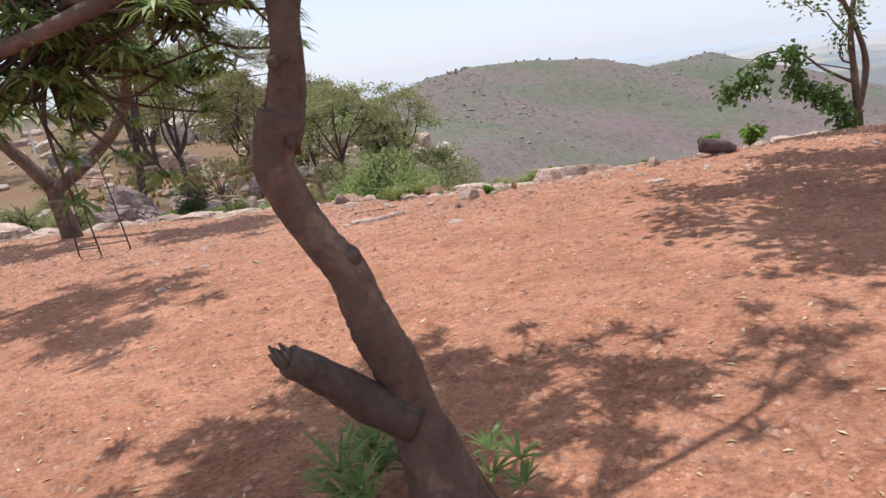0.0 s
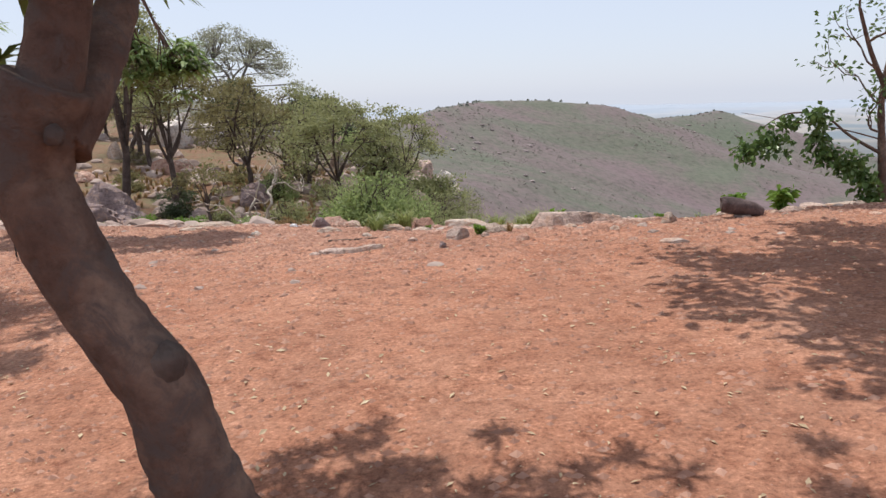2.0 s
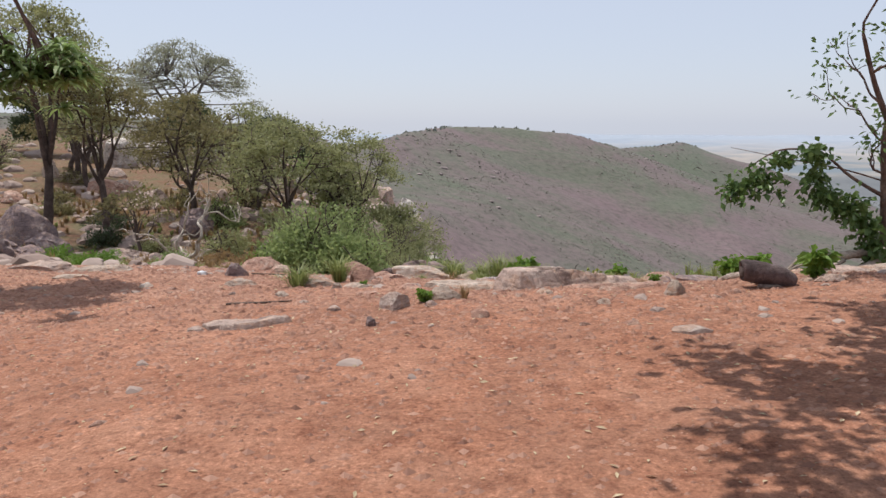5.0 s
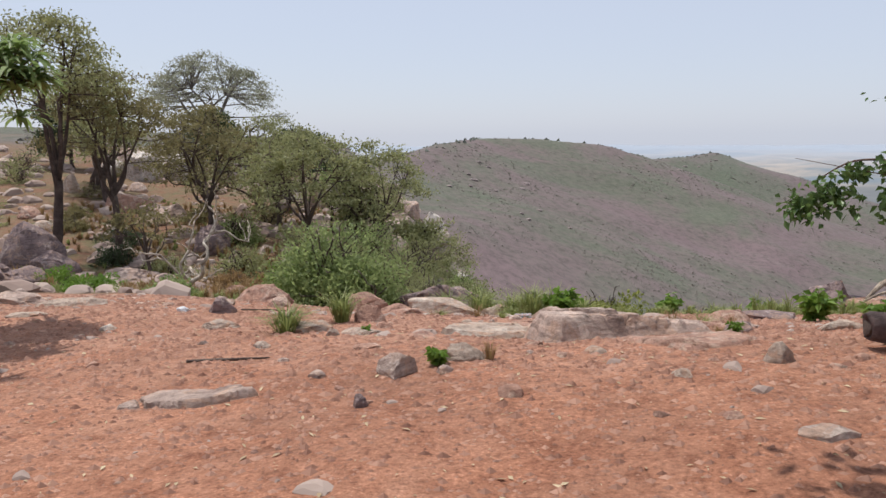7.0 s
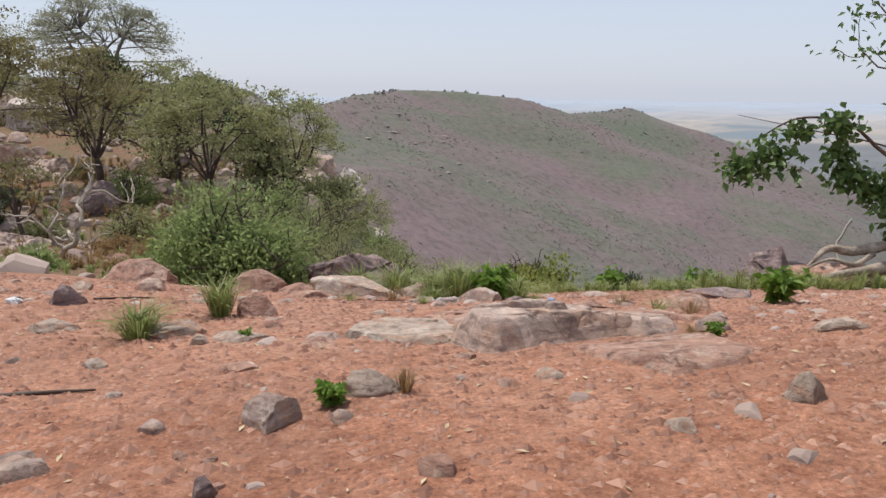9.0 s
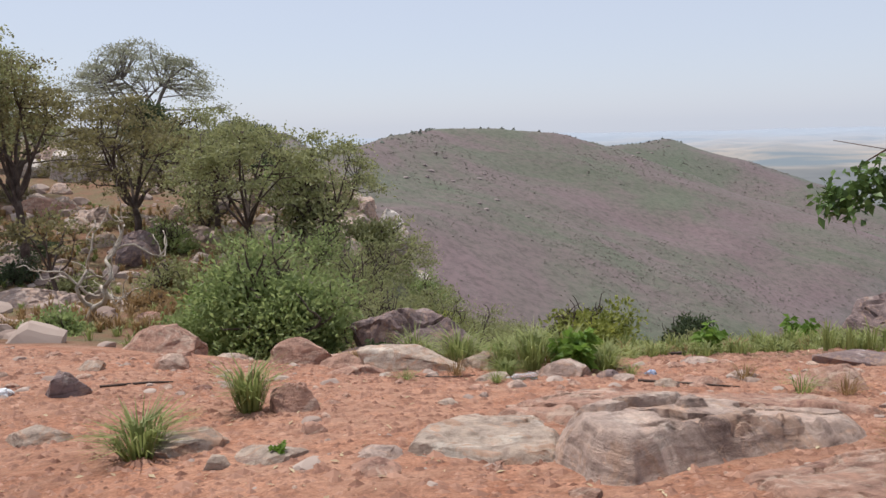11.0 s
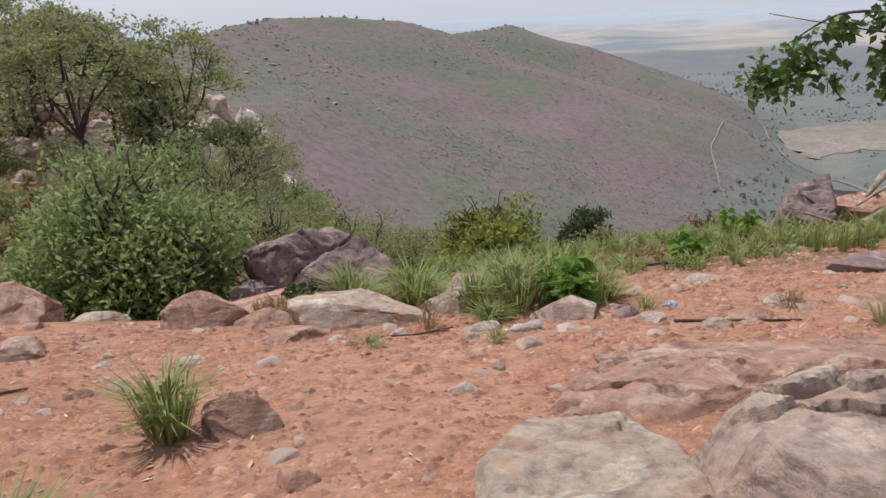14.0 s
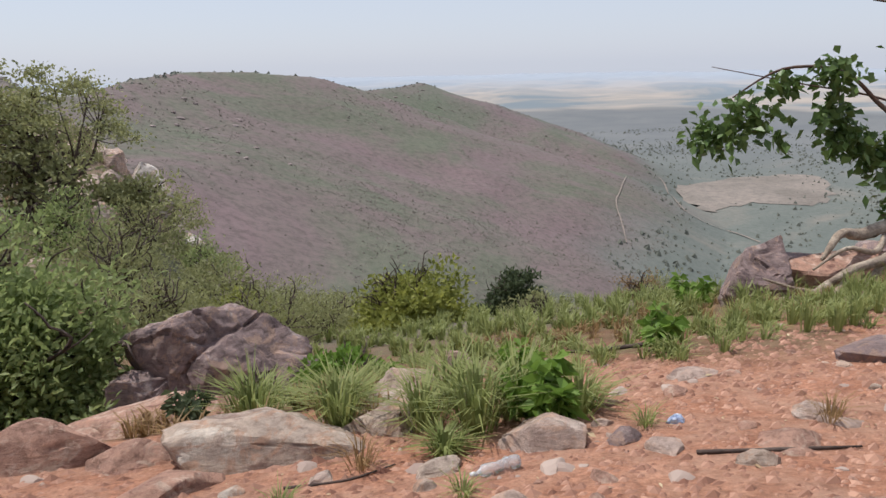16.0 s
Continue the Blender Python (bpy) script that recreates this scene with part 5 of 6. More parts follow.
def near_tree():
    rng = np.random.RandomState(5)
    top = new("tree")
    bx, by = -0.10, 2.68
    top.matrix_world = pose(bx, by, gz(bx, by))
    z0 = gz(bx, by)
    L = lambda pts: [(x - bx, y - by, z - z0) for x, y, z in pts]
    wood = Sheet()
    line = bend(L([(-0.06, 2.72, -0.12), (-0.12, 2.70, 0.10), (-0.205, 2.70, 0.46), (-0.24, 2.70, 0.63), (-0.295, 2.70, 0.77), (-0.335, 2.70, 0.90), (-0.375, 2.70, 1.05), (-0.47, 2.70, 1.20), (-0.56, 2.70, 1.40), (-0.58, 2.70, 1.51), (-0.52, 2.70, 1.66)]), 7)
    wood.tube(line, lerp_list([0.19, 0.15, 0.10, 0.098, 0.095, 0.086, 0.08, 0.072, 0.076, 0.078, 0.082], len(line)), 18, 0.09, 3)
    left = bend(L([(-0.54, 2.70, 1.60), (-0.50, 2.72, 1.76), (-0.47, 2.74, 1.95), (-0.50, 2.85, 2.35), (-0.75, 3.2, 2.75)]), 6)
    wood.tube(left, lerp_list([0.066, 0.055, 0.05, 0.045, 0.035], len(left)), 12, 0.10, 4)
    right = bend(L([(-0.53, 2.72, 1.54), (-0.50, 2.82, 1.66), (-0.50, 2.96, 1.82), (-0.48, 3.15, 2.15), (-0.2, 3.5, 2.65)]), 6)
    wood.tube(right, lerp_list([0.062, 0.048, 0.045, 0.04, 0.032], len(right)), 12, 0.10, 5)
    side = bend(L([(-0.5, 2.82, 2.3), (-1.0, 2.75, 2.15), (-1.5, 2.6, 1.98), (-2.1, 2.5, 1.9)]), 5)
    wood.tube(side, lerp_list([0.04, 0.034, 0.028, 0.02], len(side)), 9, 0.12, 6)
    masses = [(L([(-1.05, 3.3, 2.2)])[0], (0.5, 0.4, 0.27), 52), (L([(-1.55, 3.1, 1.95)])[0], (0.6, 0.4, 0.34), 58), (L([(-1.35, 2.95, 2.3)])[0], (0.65, 0.4, 0.3), 56),
              (L([(-0.8, 4.45, 3.0)])[0], (1.1, 0.9, 0.35), 70), (L([(-1.7, 4.35, 3.1)])[0], (0.85, 0.75, 0.35), 170), (L([(-1.15, 4.75, 3.15)])[0], (0.7, 0.6, 0.3), 80), (L([(0.0, 4.65, 3.1)])[0], (0.7, 0.7, 0.35), 22),
              (L([(1.0, 4.65, 3.4)])[0], (0.5, 0.5, 0.25), 12), (L([(-0.35, 3.2, 2.3)])[0], (0.3, 0.25, 0.16), 6), (L([(-1.95, 2.7, 1.5)])[0], (0.25, 0.3, 0.45), 16)]
    starts = [left[-8], side[6], left[-5], left[-1], left[-1], left[-1], right[-1], right[-1], right[-6], side[-2]]
    crown = canopy(top, wood, starts, masses, rng, LEAF_LONG, 0, 0.17, 0.020, 26, 0.028)
    trunk = put("trunk", wood, BARK, top)
    for (x, y, z), r in (((-0.345, 2.675, 1.10), 0.04), ((-0.50, 2.64, 1.84), 0.022), ((-0.49, 2.64, 1.56), 0.018)):
        knot = Sheet()
        v, f = rock_shape(int(z * 100), r, r, r * 1.3, 3, 2, 0.12, 0.8)
        knot.add(v + np.array(L([(x, y, z)])[0]), f)
        put("knot", knot, BARK_DARK, trunk, "dark swollen knot")
    stub = Sheet()
    sp = bend(L([(-0.2, 2.66, 0.42), (-0.34, 2.62, 0.52), (-0.46, 2.55, 0.66), (-0.60, 2.48, 0.80)]), 5)
    stub.tube(sp, lerp_list([0.10, 0.085, 0.07, 0.058], len(sp)), 12, 0.16, 8)
    for k in range(9):
        a = k * 0.7
        tip = Vector(sp[-1]) + Vector((-0.035 + 0.03 * math.cos(a), 0.03 * math.sin(a), 0.03 + 0.03 * rng.rand()))
        stub.tube([Vector(sp[-1]) + Vector((0.03 * math.cos(a), 0.035 * math.sin(a), -0.01)), tip], [0.018, 0.004], 5)
    put("broken_branch", stub, BARK_DARK, trunk, "broken branch stub with splintered end")
    put("crown", crown, LEAF_LONG, top, smooth=False)
    for x, y, n, ln in ((-0.42, 2.9, 26, 0.26), (-0.55, 2.75, 26, 0.24), (-0.3, 2.95, 22, 0.26), (-0.2, 2.85, 18, 0.22), (0.08, 2.75, 14, 0.16), (0.2, 2.65, 16, 0.14), (-0.45, 2.6, 22, 0.2), (-0.25, 2.98, 12, 0.3)):
        shoots = Sheet()
        zz = gz(x, y)
        for lift in (0.1, 0.22):
            rosette(shoots, rng, L([(x, y, zz + lift)])[0], n, ln, 0.018, 0.25, 0.7)
        put("shoot", shoots, LEAF_LONG, top, "narrow green shoot at the foot", smooth=False)
    tagged(top, "crooked red-brown tree with long narrow drooping leaves", "tree")


near_tree()


def whorl_tree(name, x, y, trunk_pts, limbs, masses, starts, seed, label, r0=0.2, length=0.36, width=0.035, blades=26):
    rng = np.random.RandomState(seed)
    top = new(name)
    top.matrix_world = pose(x, y, gz(x, y))
    wood = Sheet()
    line = bend(trunk_pts)
    wood.tube(line, lerp_list([r0, r0 * 0.8, r0 * 0.7], len(line)), 12, 0.15, seed)
    ends = []
    for pts, r in limbs:
        p = bend(pts)
        wood.tube(p, lerp_list([r, r * 0.8, r * 0.55], len(p)), 10, 0.15, seed + 1)
        ends.append(p[-1])
    crown = canopy(top, wood, [ends[i] for i in starts], masses, rng, LEAF_LONG, 0, length, width, blades, 0.04)
    put("trunk", wood, BARK, top)
    put("crown", crown, LEAF_LONG, top, smooth=False)
    return tagged(top, label, "tree")


# the tree with whorled leaves at the rim
whorl_tree("tree", -7.6, 13.4, [(0, 0, -0.1), (-0.1, 0, 0.55), (-0.15, 0, 1.0)],
           [([(-0.15, 0, 0.95), (-0.7, 0, 1.7), (-1.3, 0, 2.4)], 0.15), ([(-0.15, 0, 0.9), (0.8, 0, 1.5), (1.5, 0, 2.2), (1.9, 0, 3.4), (2.2, 0, 4.6)], 0.13)],
           [((2.4, 0, 2.9), (0.5, 0.4, 0.4), 18), ((3.0, 0.1, 2.7), (0.5, 0.4, 0.4), 18), ((1.7, 0, 3.2), (0.5, 0.4, 0.35), 14), ((2.3, 0, 4.9), (0.9, 0.8, 0.4), 12),
            ((-1.4, 0, 3.0), (0.9, 0.8, 0.5), 14), ((-0.4, -0.3, 2.9), (0.7, 0.6, 0.4), 10)], [1, 1, 1, 1, 0, 0], 61, "forked reddish tree with whorls of long strap leaves", length=0.42, width=0.055)
# trees beside the way whose crowns shade the clearing
whorl_tree("tree", -7.2, 7.0, [(0, 0, -0.1), (0.1, 0.3, 1.0), (0.2, 0.7, 2.0)], [([(0.2, 0.7, 1.9), (0.8, 1.5, 2.9), (1.2, 2.2, 3.6)], 0.12)],
           [((2.0, 2.1, 4.2), (1.3, 1.1, 0.3), 44), ((0.4, 1.7, 4.2), (1.2, 1.1, 0.3), 34), ((2.6, 0.6, 4.3), (0.9, 0.6, 0.3), 16)], [0, 0, 0], 62, "tree with whorls of long strap leaves beside the clearing")


def shade_tree():
    rng = np.random.RandomState(64)
    top = new("tree")
    bx, by = 6.9, 7.3
    z0 = gz(bx, by)
    top.matrix_world = pose(bx, by, z0)
    wood, crown = Sheet(), Sheet()
    trunk = bend([(0, 0, -0.15), (-0.1, 0.1, 1.2), (-0.5, 0.2, 2.3), (-1.2, 0.4, 3.2)])
    wood.tube(trunk, lerp_list([0.2, 0.16, 0.13, 0.1], len(trunk)), 12, 0.15, 1)
    for x, y, n in ((-5.5, -0.1, 380), (-5.6, 1.0, 420), (-5.3, 2.2, 340), (-4.6, 1.4, 460), (-4.4, 0.2, 420), (-4.2, 3.2, 360), (-3.4, 2.4, 420), (-3.3, 0.8, 420), (-2.5, 3.2, 400), (-2.2, 1.6, 420),
                    (-1.0, 2.5, 400), (-3.2, -0.4, 320), (-3.2, 4.9, 300), (-1.6, 0.2, 300)):
        c, r = (x + 0.55, y - 0.6, 3.6 + 0.25 * math.sin(3 * x + y)), (0.8, 0.7, 0.3)
        c = Vector(c)
        limb = bend([trunk[-1 - rng.randint(4)], Vector(trunk[-1]).lerp(c, 0.55) + Vector((0, 0, 0.1)), c])
        wood.tube(limb, lerp_list([0.06, 0.04, 0.02], len(limb)), 7, 0.15, 2)
        for _ in range(9):
            q = c + Vector(rng.normal(size=3) * np.array(r) * 0.55)
            wood.tube(bend([limb[-1 - rng.randint(3)], c.lerp(q, 0.5), q], 2), [0.014, 0.011, 0.009, 0.007, 0.004], 5)
            cluster(crown, rng, q, (0.42, 0.42, 0.25), n // 3, 0.16, 0.10)
    twig = bend([(-4.4, 1.4, 3.4), (-4.3, 1.8, 3.0), (-4.2, 2.2, 2.75)])
    wood.tube(twig, lerp_list([0.012, 0.008, 0.003], len(twig)), 5)
    put("trunk", wood, BARK, top)
    put("crown", crown, LEAF_FIG, top, smooth=False)
    tagged(top, "broad-leaved tree whose crown shades the clearing", "tree")


shade_tree()


# ---- grass, weeds and litter ----
for i, (x, y, r, h) in enumerate([(-0.88, 13.6, 0.26, 0.40), (-1.25, 12.5, 0.30, 0.30), (0.30, 16.6, 0.34, 0.45), (0.78, 15.95, 0.34, 0.42), (1.50, 15.35, 0.36, 0.48), (1.25, 15.6, 0.3, 0.35), (1.85, 15.5, 0.36, 0.46),
                                  (1.2, 15.1, 0.2, 0.17), (2.25, 15.4, 0.3, 0.3), (0.95, 16.4, 0.3, 0.3), (0.45, 17.1, 0.3, 0.35), (1.6, 16.0, 0.3, 0.4)]):
    tuft(x, y, r, h, 400 + i, "green grass tuft among rocks", n=170)
for i, (x, y, r, h) in enumerate([(0.77, 10.78, 0.10, 0.18), (3.35, 13.7, 0.2, 0.16), (3.65, 13.6, 0.18, 0.16), (2.35, 14.85, 0.14, 0.14), (3.2, 14.35, 0.16, 0.16), (0.25, 14.75, 0.15, 0.1), (2.95, 12.0, 0.1, 0.1), (1.05, 14.45, 0.12, 0.1), (0.72, 15.1, 0.2, 0.2)]):
    tuft(x, y, r, h, 430 + i, "thin dry grass tuft in the soil", GRASS_DRY if i % 2 == 0 else GRASS, n=60, width=0.006, group="dry grass tufts")


def grass_field(name, count, place, height, material, seed, label, width=0.012):
    """Loose grass over a stretch of the rim, too thick to count."""
    rng = np.random.RandomState(seed)
    s = Sheet()
    for _ in range(count):
        x, y = place(rng)
        t = tuft_sheet(rng, 26, 0.16, height * (0.6 + 0.7 * rng.rand()), width)
        v = np.concatenate(t.v) + np.array([x, y, gz(x, y) - 0.01])
        s.add(v, t.f)
    return tagged(put(name, s, material, smooth=False), label, "grass", kind="stuff")


grass_field("rim_grass", 110, lambda r: (2.7 + 4.6 * r.rand(), 15.8 + 1.0 * r.rand() + 1.6 * r.rand() ** 2), 0.17, GRASS, 1, "green grass along the falling rim")
grass_field("rim_grass", 80, lambda r: (3.0 + 5.5 * r.rand(), 17.2 + 3.5 * r.rand()), 0.2, GRASS_DRY, 2, "dry straw-coloured grass below the rim")
grass_field("rim_grass", 50, lambda r: (0.4 + 2.8 * r.rand(), 17.0 + 3.0 * r.rand()), 0.24, GRASS, 3, "grass between the rocks below the rim")
grass_field("rim_grass", 70, lambda r: (4.6 + 3.8 * r.rand(), 15.9 + 1.9 * r.rand()), 0.28, GRASS, 4, "thick green grass in front of the fig roots")
grass_field("rim_grass", 230, lambda r: (2.2 + 8.0 * r.rand(), 18.0 + 5.5 * r.rand()), 0.34, GRASS, 12, "yellow-green grass and weeds where the rim falls away", 0.02)
grass_field("rim_grass", 60, lambda r: (-0.6 + 2.6 * r.rand(), 15.7 + 2.2 * r.rand()), 0.2, GRASS_DRY, 13, "dry grass among the rim rocks")
grass_field("slope_grass", 90, lambda r: (-9.5 + 6.5 * r.rand(), 18.4 + 4.5 * r.rand()), 0.2, GRASS, 5, "green and yellow grass below the rim")
grass_field("slope_grass", 260, lambda r: (-20 + 16 * r.rand(), 21 + 22 * r.rand()), 0.42, GRASS_DRY, 14, "tall rust-brown dry grass between the slope rocks", 0.03)
grass_field("slope_grass", 170, lambda r: (-8.5 + 5.5 * r.rand(), 20.5 + 7.0 * r.rand()), 0.32, GRASS_DRY, 6, "dry rust-coloured grass on the slope", 0.02)
grass_field("slope_grass", 240, lambda r: (-17 + 13 * r.rand(), 26 + 16 * r.rand()), 0.26, GRASS_DRY, 7, "dry grass on the rocky slope", 0.025)
grass_field("slope_grass", 200, lambda r: (-18 + 14 * r.rand(), 24 + 20 * r.rand()), 0.24, GRASS, 8, "sparse green grass on the rocky slope", 0.025)
grass_field("slope_grass", 160, lambda r: (-1 + 12 * r.rand(), 22 + 10 * r.rand()), 0.34, GRASS, 9, "grass and weeds on the falling slope", 0.02)


def weed(x, y, h, seed, label, stems=6, leaf=0.09, material=None):
    """A broad-leaved weed: short stems with leaves up their length."""
    rng = np.random.RandomState(seed)
    top = new("weed")
    top.matrix_world = pose(x, y, gz(x, y))
    green = Sheet()
    for _ in range(stems):
        wood = Sheet()
        a = rng.rand() * 6.28
        end = Vector((math.cos(a) * h * 0.45, math.sin(a) * h * 0.45, h * (0.6 + 0.4 * rng.rand())))
        p = bend([(0, 0, -0.02), end * 0.5 + Vector((0, 0, h * 0.1)), end], 4)
        wood.tube(p, lerp_list([0.008, 0.006, 0.003], len(p)), 5)
        put("stem", wood, LEAF_BUSH, top)
        at = np.array([q[:] for q in p[2:]] * 3)
        way = rng.normal(size=at.shape) * np.array([1, 1, 0.35]) + np.array([0, 0, 0.25])
        green.quads(leaf_quads(at, way, leaf, leaf * 0.55, rng, 0.25))
    put("foliage", green, material or LEAF_BRIGHT, top, smooth=False)
    return tagged(top, label, "weed", "weeds on the rim")


weed(0.38, 10.62, 0.12, 1, "small bright green weed beside a pale stone", 9, 0.06)
weed(2.0, 15.2, 0.36, 2, "broad-leaved green weed behind a domed stone", 12, 0.14)
weed(1.85, 15.25, 0.3, 21, "broad-leaved green weed in a grass clump", 9, 0.12)
weed(-0.1, 16.75, 0.30, 3, "dark green small shrub between rocks", 10, 0.09, LEAF_DARK)
weed(3.75, 16.6, 0.36, 4, "bright green weed on the rim", 12, 0.12)
weed(4.95, 14.35, 0.32, 5, "bright green weed standing on the rim", 10, 0.14)
weed(5.05, 14.4, 0.52, 6, "tall bright weed with pale tip", 2, 0.1)
weed(3.72, 10.75, 0.28, 7, "green weed beside a dark log", 8, 0.1)
weed(4.3, 10.75, 0.3, 8, "green weed behind a dark log", 9, 0.12)
weed(3.0, 11.75, 0.12, 9, "tiny green weed beside a slab", 6, 0.05)
weed(-0.4, 12.35, 0.08, 10, "tiny green weed on a flat stone", 5, 0.04)
weed(6.3, 19.2, 0.5, 11, "bright green weed below the rim", 10, 0.14)
weed(2.2, 16.2, 0.3, 12, "green weed among grass below the rim", 10, 0.1)
weed(9.5, 17.6, 0.6, 13, "broad-leaved weed below the fig tree", 10, 0.16, LEAF_FIG)


def old_log():
    top = new("log")
    x, y = 3.68, 10.45
    top.matrix_world = pose(x, y, gz(x, y) + 0.13, 0, 5, -8)
    s = Sheet()
    path = bend([(-0.24, 0, 0.01), (-0.215, 0, 0.01), (-0.04, 0, 0.0), (0.14, 0.02, -0.03), (0.26, 0.03, -0.06)], 4)
    s.tube(path, lerp_list([0.08, 0.105, 0.11, 0.10, 0.065], len(path)), 18, 0.08, 4)
    put("bark", s, OLD_LOG, top)
    end = Sheet()
    end.tube([(-0.247, 0, 0.01), (-0.238, 0, 0.01)], [0.065, 0.08], 16, 0.06, 5)
    put("cut_end", end, BARK_DARK, top, "weathered cut end of a log")
    tagged(top, "dark weathered log lying in shade on stones", "log")


old_log()
stone(3.75, 10.38, 0.34, 0.13, ROCK_GREY, 120, "grey stone wedged under a dark log", 0.7)
stone(4.3, 10.4, 0.30, 0.12, ROCK_GREY, 121, "grey stone supporting a dark log", 0.7)


def guard_frame():
    """Iron stand: three rods, rungs between them and a small sheet panel at the top."""
    top = new("iron_stand")
    x, y = -6.0, 11.4
    top.matrix_world = pose(x, y, gz(x, y))
    feet = [(-0.42, 0.0, 0), (0.02, -0.12, 0), (0.40, 0.12, 0)]
    heads = [(-0.62, 0.25, 1.55), (-0.30, 0.05, 1.75), (0.10, 0.30, 1.6)]
    for f, h in zip(feet, heads):
        s = Sheet()
        s.tube([(f[0], f[1], -0.06), h], [0.014, 0.012], 8)
        put("rod", s, IRON, top)
    for a, b, k in ((0, 2, 0.10), (1, 2, 0.42), (0, 1, 0.08), (1, 2, 0.75)):
        p = Vector(feet[a]).lerp(Vector(heads[a]), k)
        q = Vector(feet[b]).lerp(Vector(heads[b]), k)
        s = Sheet()
        s.tube([p, q], [0.009, 0.009], 6)
        put("rung", s, IRON, top)
    bm = bmesh.new()
    bmesh.ops.create_cube(bm, size=1, matrix=Matrix.Translation((-0.27, 0.16, 1.56)) @ Matrix.Rotation(0.12, 4, "Y") @ Matrix.Diagonal((0.72, 0.02, 0.16, 1)))
    bmesh.ops.bevel(bm, geom=bm.edges[:], offset=0.006, segments=1, affect="EDGES")
    me = bpy.data.meshes.new("panel")
    bm.to_mesh(me)
    bm.free()
    me.materials.append(PANEL)
    new("panel", me).parent = top
    tagged(top, "thin iron stand with a grey-green panel beside a tree", "stand")


guard_frame()


def lamp_post(x, y, h):
    top = new("lamp_post")
    top.matrix_world = pose(x, y, gz(x, y))
    for name, path, radii, n in (("post", [(0, 0, -0.1), (0, 0, h * 0.8)], [0.09, 0.07], 10), ("body", [(0, 0, h * 0.8), (0, 0, h * 0.8 + 0.08), (0, 0, h * 0.8 + 0.4)], [0.1, 0.2, 0.24], 8),
                                 ("cap", [(0, 0, h * 0.8 + 0.4), (0, 0, h * 0.8 + 0.45), (0, 0, h * 0.8 + 0.62)], [0.42, 0.4, 0.08], 8)):
        s = Sheet()
        s.tube(path, radii, n)
        put(name, s, LAMP_WHITE, top, smooth=False)
    tagged(top, "white lamp post with a conical cap on the slope", "lamp")


lamp_post(-27.0, 45.0, 3.3)
stone(-21.5, 44.5, 1.0, 1.5, ROCK_PALE, 130, "pale square block standing on the slope", 0.7, sink=0.2)
for i, (pts, r) in enumerate(([[(-1.75, 11.15), (-1.4, 11.2), (-1.05, 11.16)], 0.014], [[(2.25, 14.3), (2.6, 14.15), (3.0, 14.0)], 0.012], [[(3.9, 16.9), (3.6, 17.0), (3.3, 17.3)], 0.025], [[(-2.3, 14.3), (-2.0, 14.5), (-1.8, 14.6)], 0.012], [[(0.3, 15.0), (0.6, 14.95), (0.9, 15.05)], 0.008])):
    s = Sheet()
    path = bend([(x, y, gz(x, y) + r * 0.8) for x, y in pts], 4)
    s.tube(path, lerp_list([r, r * 0.9, r * 0.5], len(path)), 7, 0.2, i)
    tagged(put("stick", s, BARK_DARK), "dry fallen stick lying on the soil", "stick", "fallen sticks")


def crushed_bottle(x, y, turn):
    s = Sheet()
    n = 15
    path = [(-0.13 + 0.26 * i / (n - 1), 0, 0.03) for i in range(n)]
    s.tube(path, [0.012, 0.012, 0.02, 0.033, 0.036, 0.03, 0.035, 0.028, 0.034, 0.03, 0.036, 0.033, 0.036, 0.035, 0.03], 12, 0.25, 9)
    ob = new("bottle")
    ob.matrix_world = pose(x, y, gz(x, y), 0, 0, turn)
    put("body", s, CLEAR, ob)
    c = Sheet()
    c.tube([(-0.15, 0, 0.03), (-0.128, 0, 0.03)], [0.014, 0.014], 12)
    put("cap", c, WHITE_FILM, ob)
    tagged(ob, "crushed clear plastic bottle lying on the soil", "bottle")


crushed_bottle(1.31, 14.64, 8)
for x, y, sz, mat, label in ((2.53, 14.8, 0.07, BLUE_FILM, "crumpled blue and white wrapper"), (-2.95, 14.05, 0.10, WHITE_FILM, "crumpled whitish plastic litter")):
    s = Sheet()
    v, f = rock_shape(int(x * 10) + 77, sz, sz * 0.8, sz * 0.6, 3, 20, 0.3, 0.4)
    s.add(v, f)
    ob = put("wrapper", s, mat, smooth=False)
    ob.matrix_world = pose(x, y, gz(x, y) + sz * 0.35)
    tagged(ob, label + " on the soil", "litter")


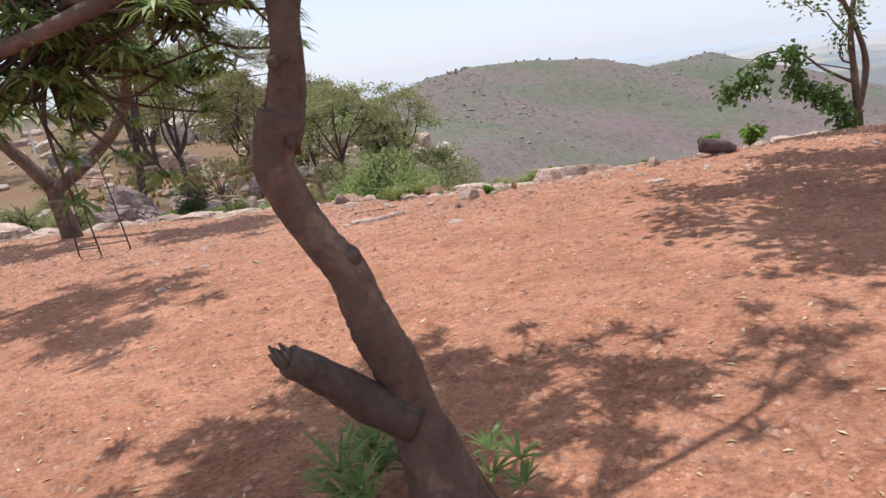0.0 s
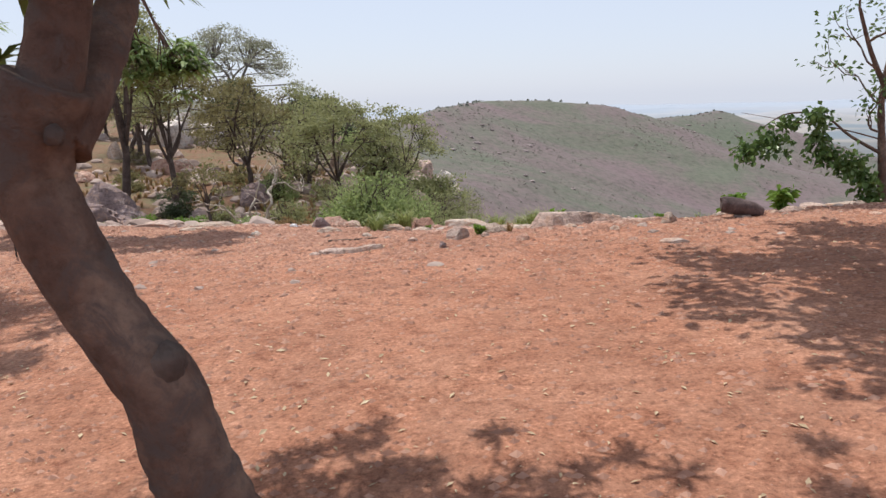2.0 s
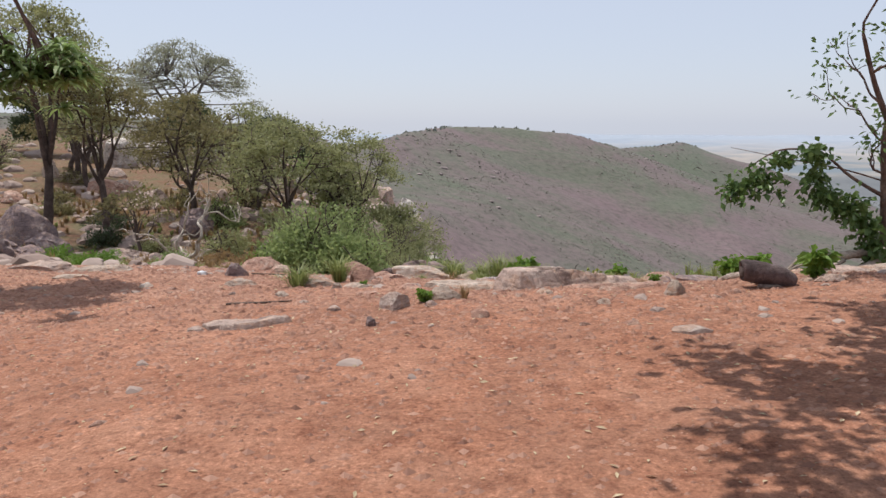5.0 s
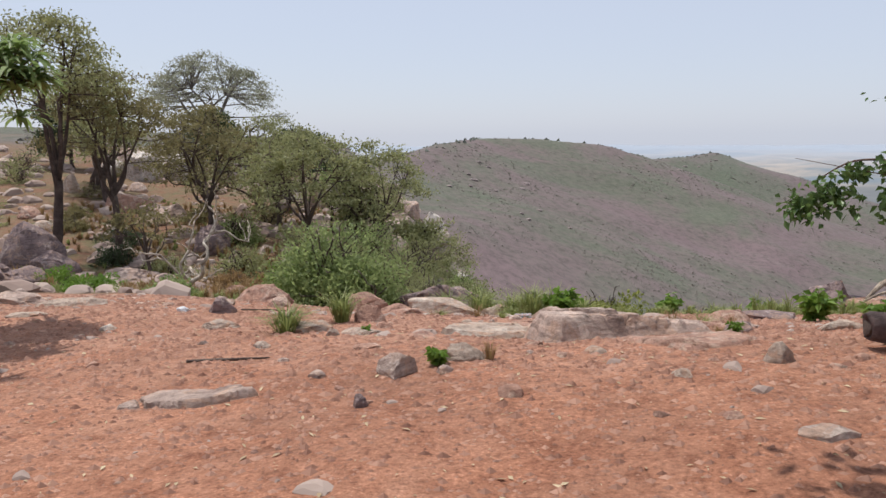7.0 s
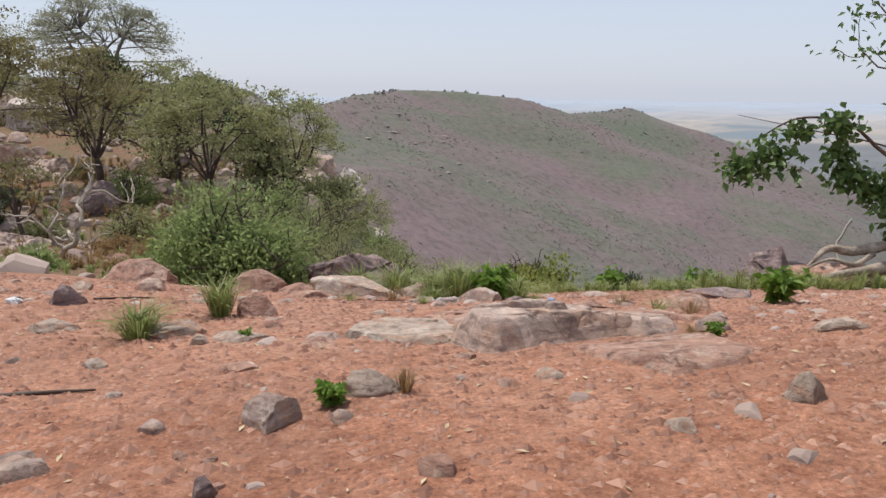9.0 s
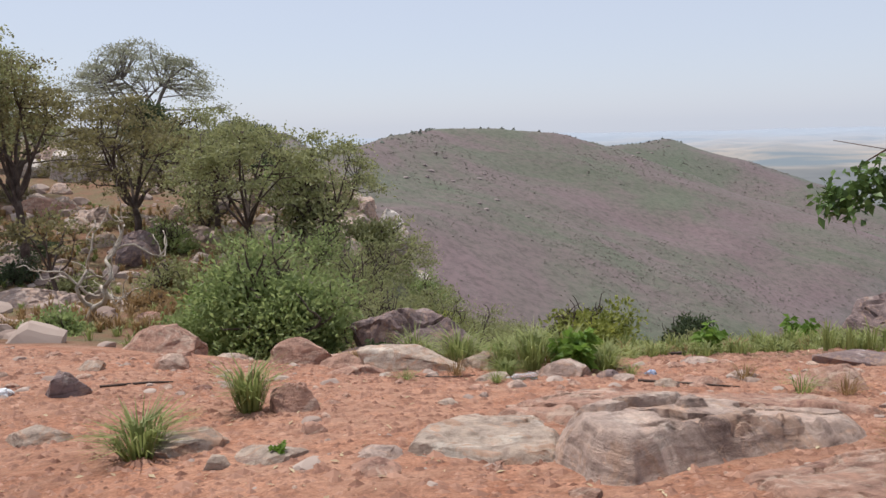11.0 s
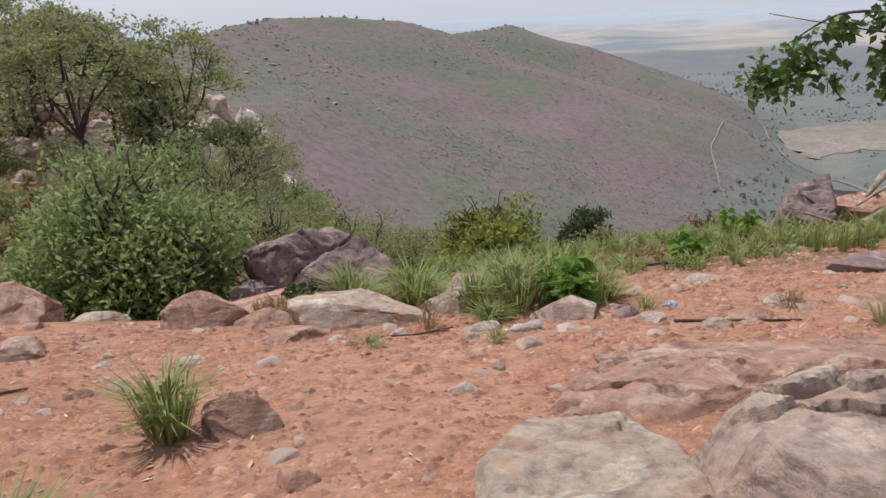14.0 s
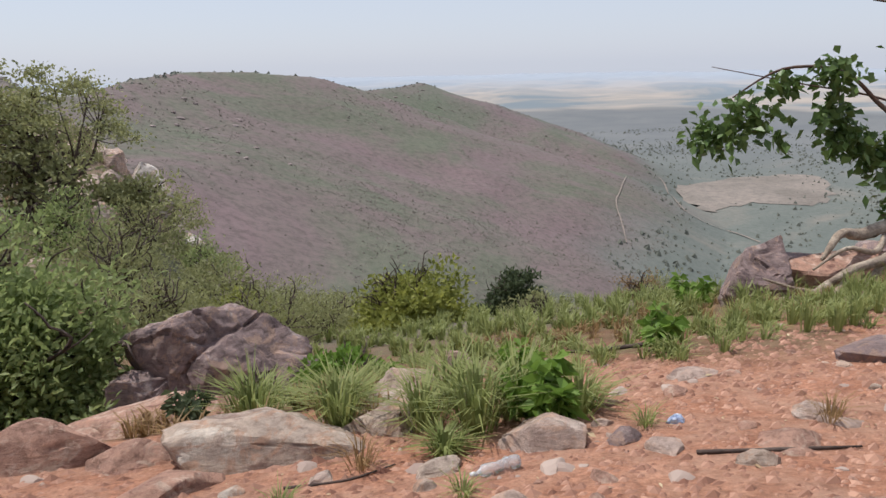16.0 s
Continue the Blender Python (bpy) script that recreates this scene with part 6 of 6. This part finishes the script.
def ground_litter():
    rng = np.random.RandomState(3)
    # dry leaves
    n = 6000
    y = -1 + 17.5 * rng.rand(n)
    x = rng.uniform(-1, 1, n) * (2.2 + 0.62 * np.clip(y, 0, 20)) + 0.3
    z = ground(x, y)
    a = rng.rand(n) * 6.28
    way = np.stack([np.cos(a), np.sin(a), 0.12 * rng.normal(size=n)], 1)
    side = np.stack([-np.sin(a), np.cos(a), 0.25 * rng.normal(size=n)], 1)
    ln = (0.010 + 0.027 * rng.rand(n) ** 3)[:, None]
    at = np.stack([x, y, z + 0.006], 1)
    s = Sheet()
    s.quads(np.stack([at - way * ln, at + side * ln * 0.35 + [0, 0, 0.004], at + way * ln, at - side * ln * 0.35 + [0, 0, 0.004]], 1))
    tagged(put("leaf_litter", s, LITTER, smooth=False), "dry pale leaves strewn over the red soil", "leaf litter", kind="stuff")
    # gravel
    n = 70000
    y = 2 + 14.5 * rng.rand(n) ** 0.75
    x = rng.uniform(-1, 1, n) * (1.4 + 0.60 * np.clip(y, 0, 20)) + 0.4
    keep = rng.rand(n) < 0.4 + 0.6 * sm(6, 11, y)
    x, y = x[keep], y[keep]
    n = len(x)
    z = ground(x, y)
    size = 0.007 + 0.026 * rng.rand(n) ** 3 + 0.018 * sm(7, 12, y) * rng.rand(n) ** 2
    octa = np.array([(1, 0, 0), (0, 1, 0), (-1, 0, 0), (0, -1, 0), (0, 0, 1)])
    f = np.array([(0, 1, 4), (1, 2, 4), (2, 3, 4), (3, 0, 4)])
    v = octa[None] * (0.6 + 0.7 * rng.rand(n, 5, 1)) * size[:, None, None] * np.array([1.3, 1, 0.7])
    v = v + np.stack([x, y, z - 0.002], 1)[:, None]
    s = Sheet()
    s.v.append(v.reshape(-1, 3))
    s.f = (f[None] + (np.arange(n) * 5)[:, None, None]).reshape(-1, 3).tolist()
    s.n = n * 5
    tagged(put("gravel", s, GRAVEL, smooth=False), "reddish gravel scattered over the soil", "gravel", kind="stuff")

    # broken stones along the rim, half sunk
    shapes = [rock_shape(1300 + i, 1, 0.75, 0.5, 2, 12, 0.07, 0.4) for i in range(10)]
    for name, material, count, label in (("rim_stones", ROCK_SLOPE, 900, "small broken pinkish stones half sunk along the rim"), ("rust_stones", ROCK_RED, 800, "small rust-coloured stones half sunk in the soil")):
        s = Sheet()
        for i in range(count):
            y = 7.5 + 9.3 * rng.rand() ** 0.6
            x = rng.uniform(-1, 1) * (0.8 + 0.45 * y) + 0.6
            if rng.rand() > 0.55 + 1.2 * fnoise(np.array([x * 0.6]), np.array([y * 0.6]), 3, 37)[0]:
                continue
            v, f = shapes[i % 10]
            a, w = rng.rand() * 6.28, 0.022 + 0.10 * rng.rand() ** 3
            c, q = math.cos(a), math.sin(a)
            s.add(v @ np.array([[c, q, 0], [-q, c, 0], [0, 0, 1]]) * w + np.array([x, y, gz(x, y) + 0.05 * w]), f)
        tagged(put(name, s, material, smooth=False), label, "stones", kind="stuff")


ground_litter()
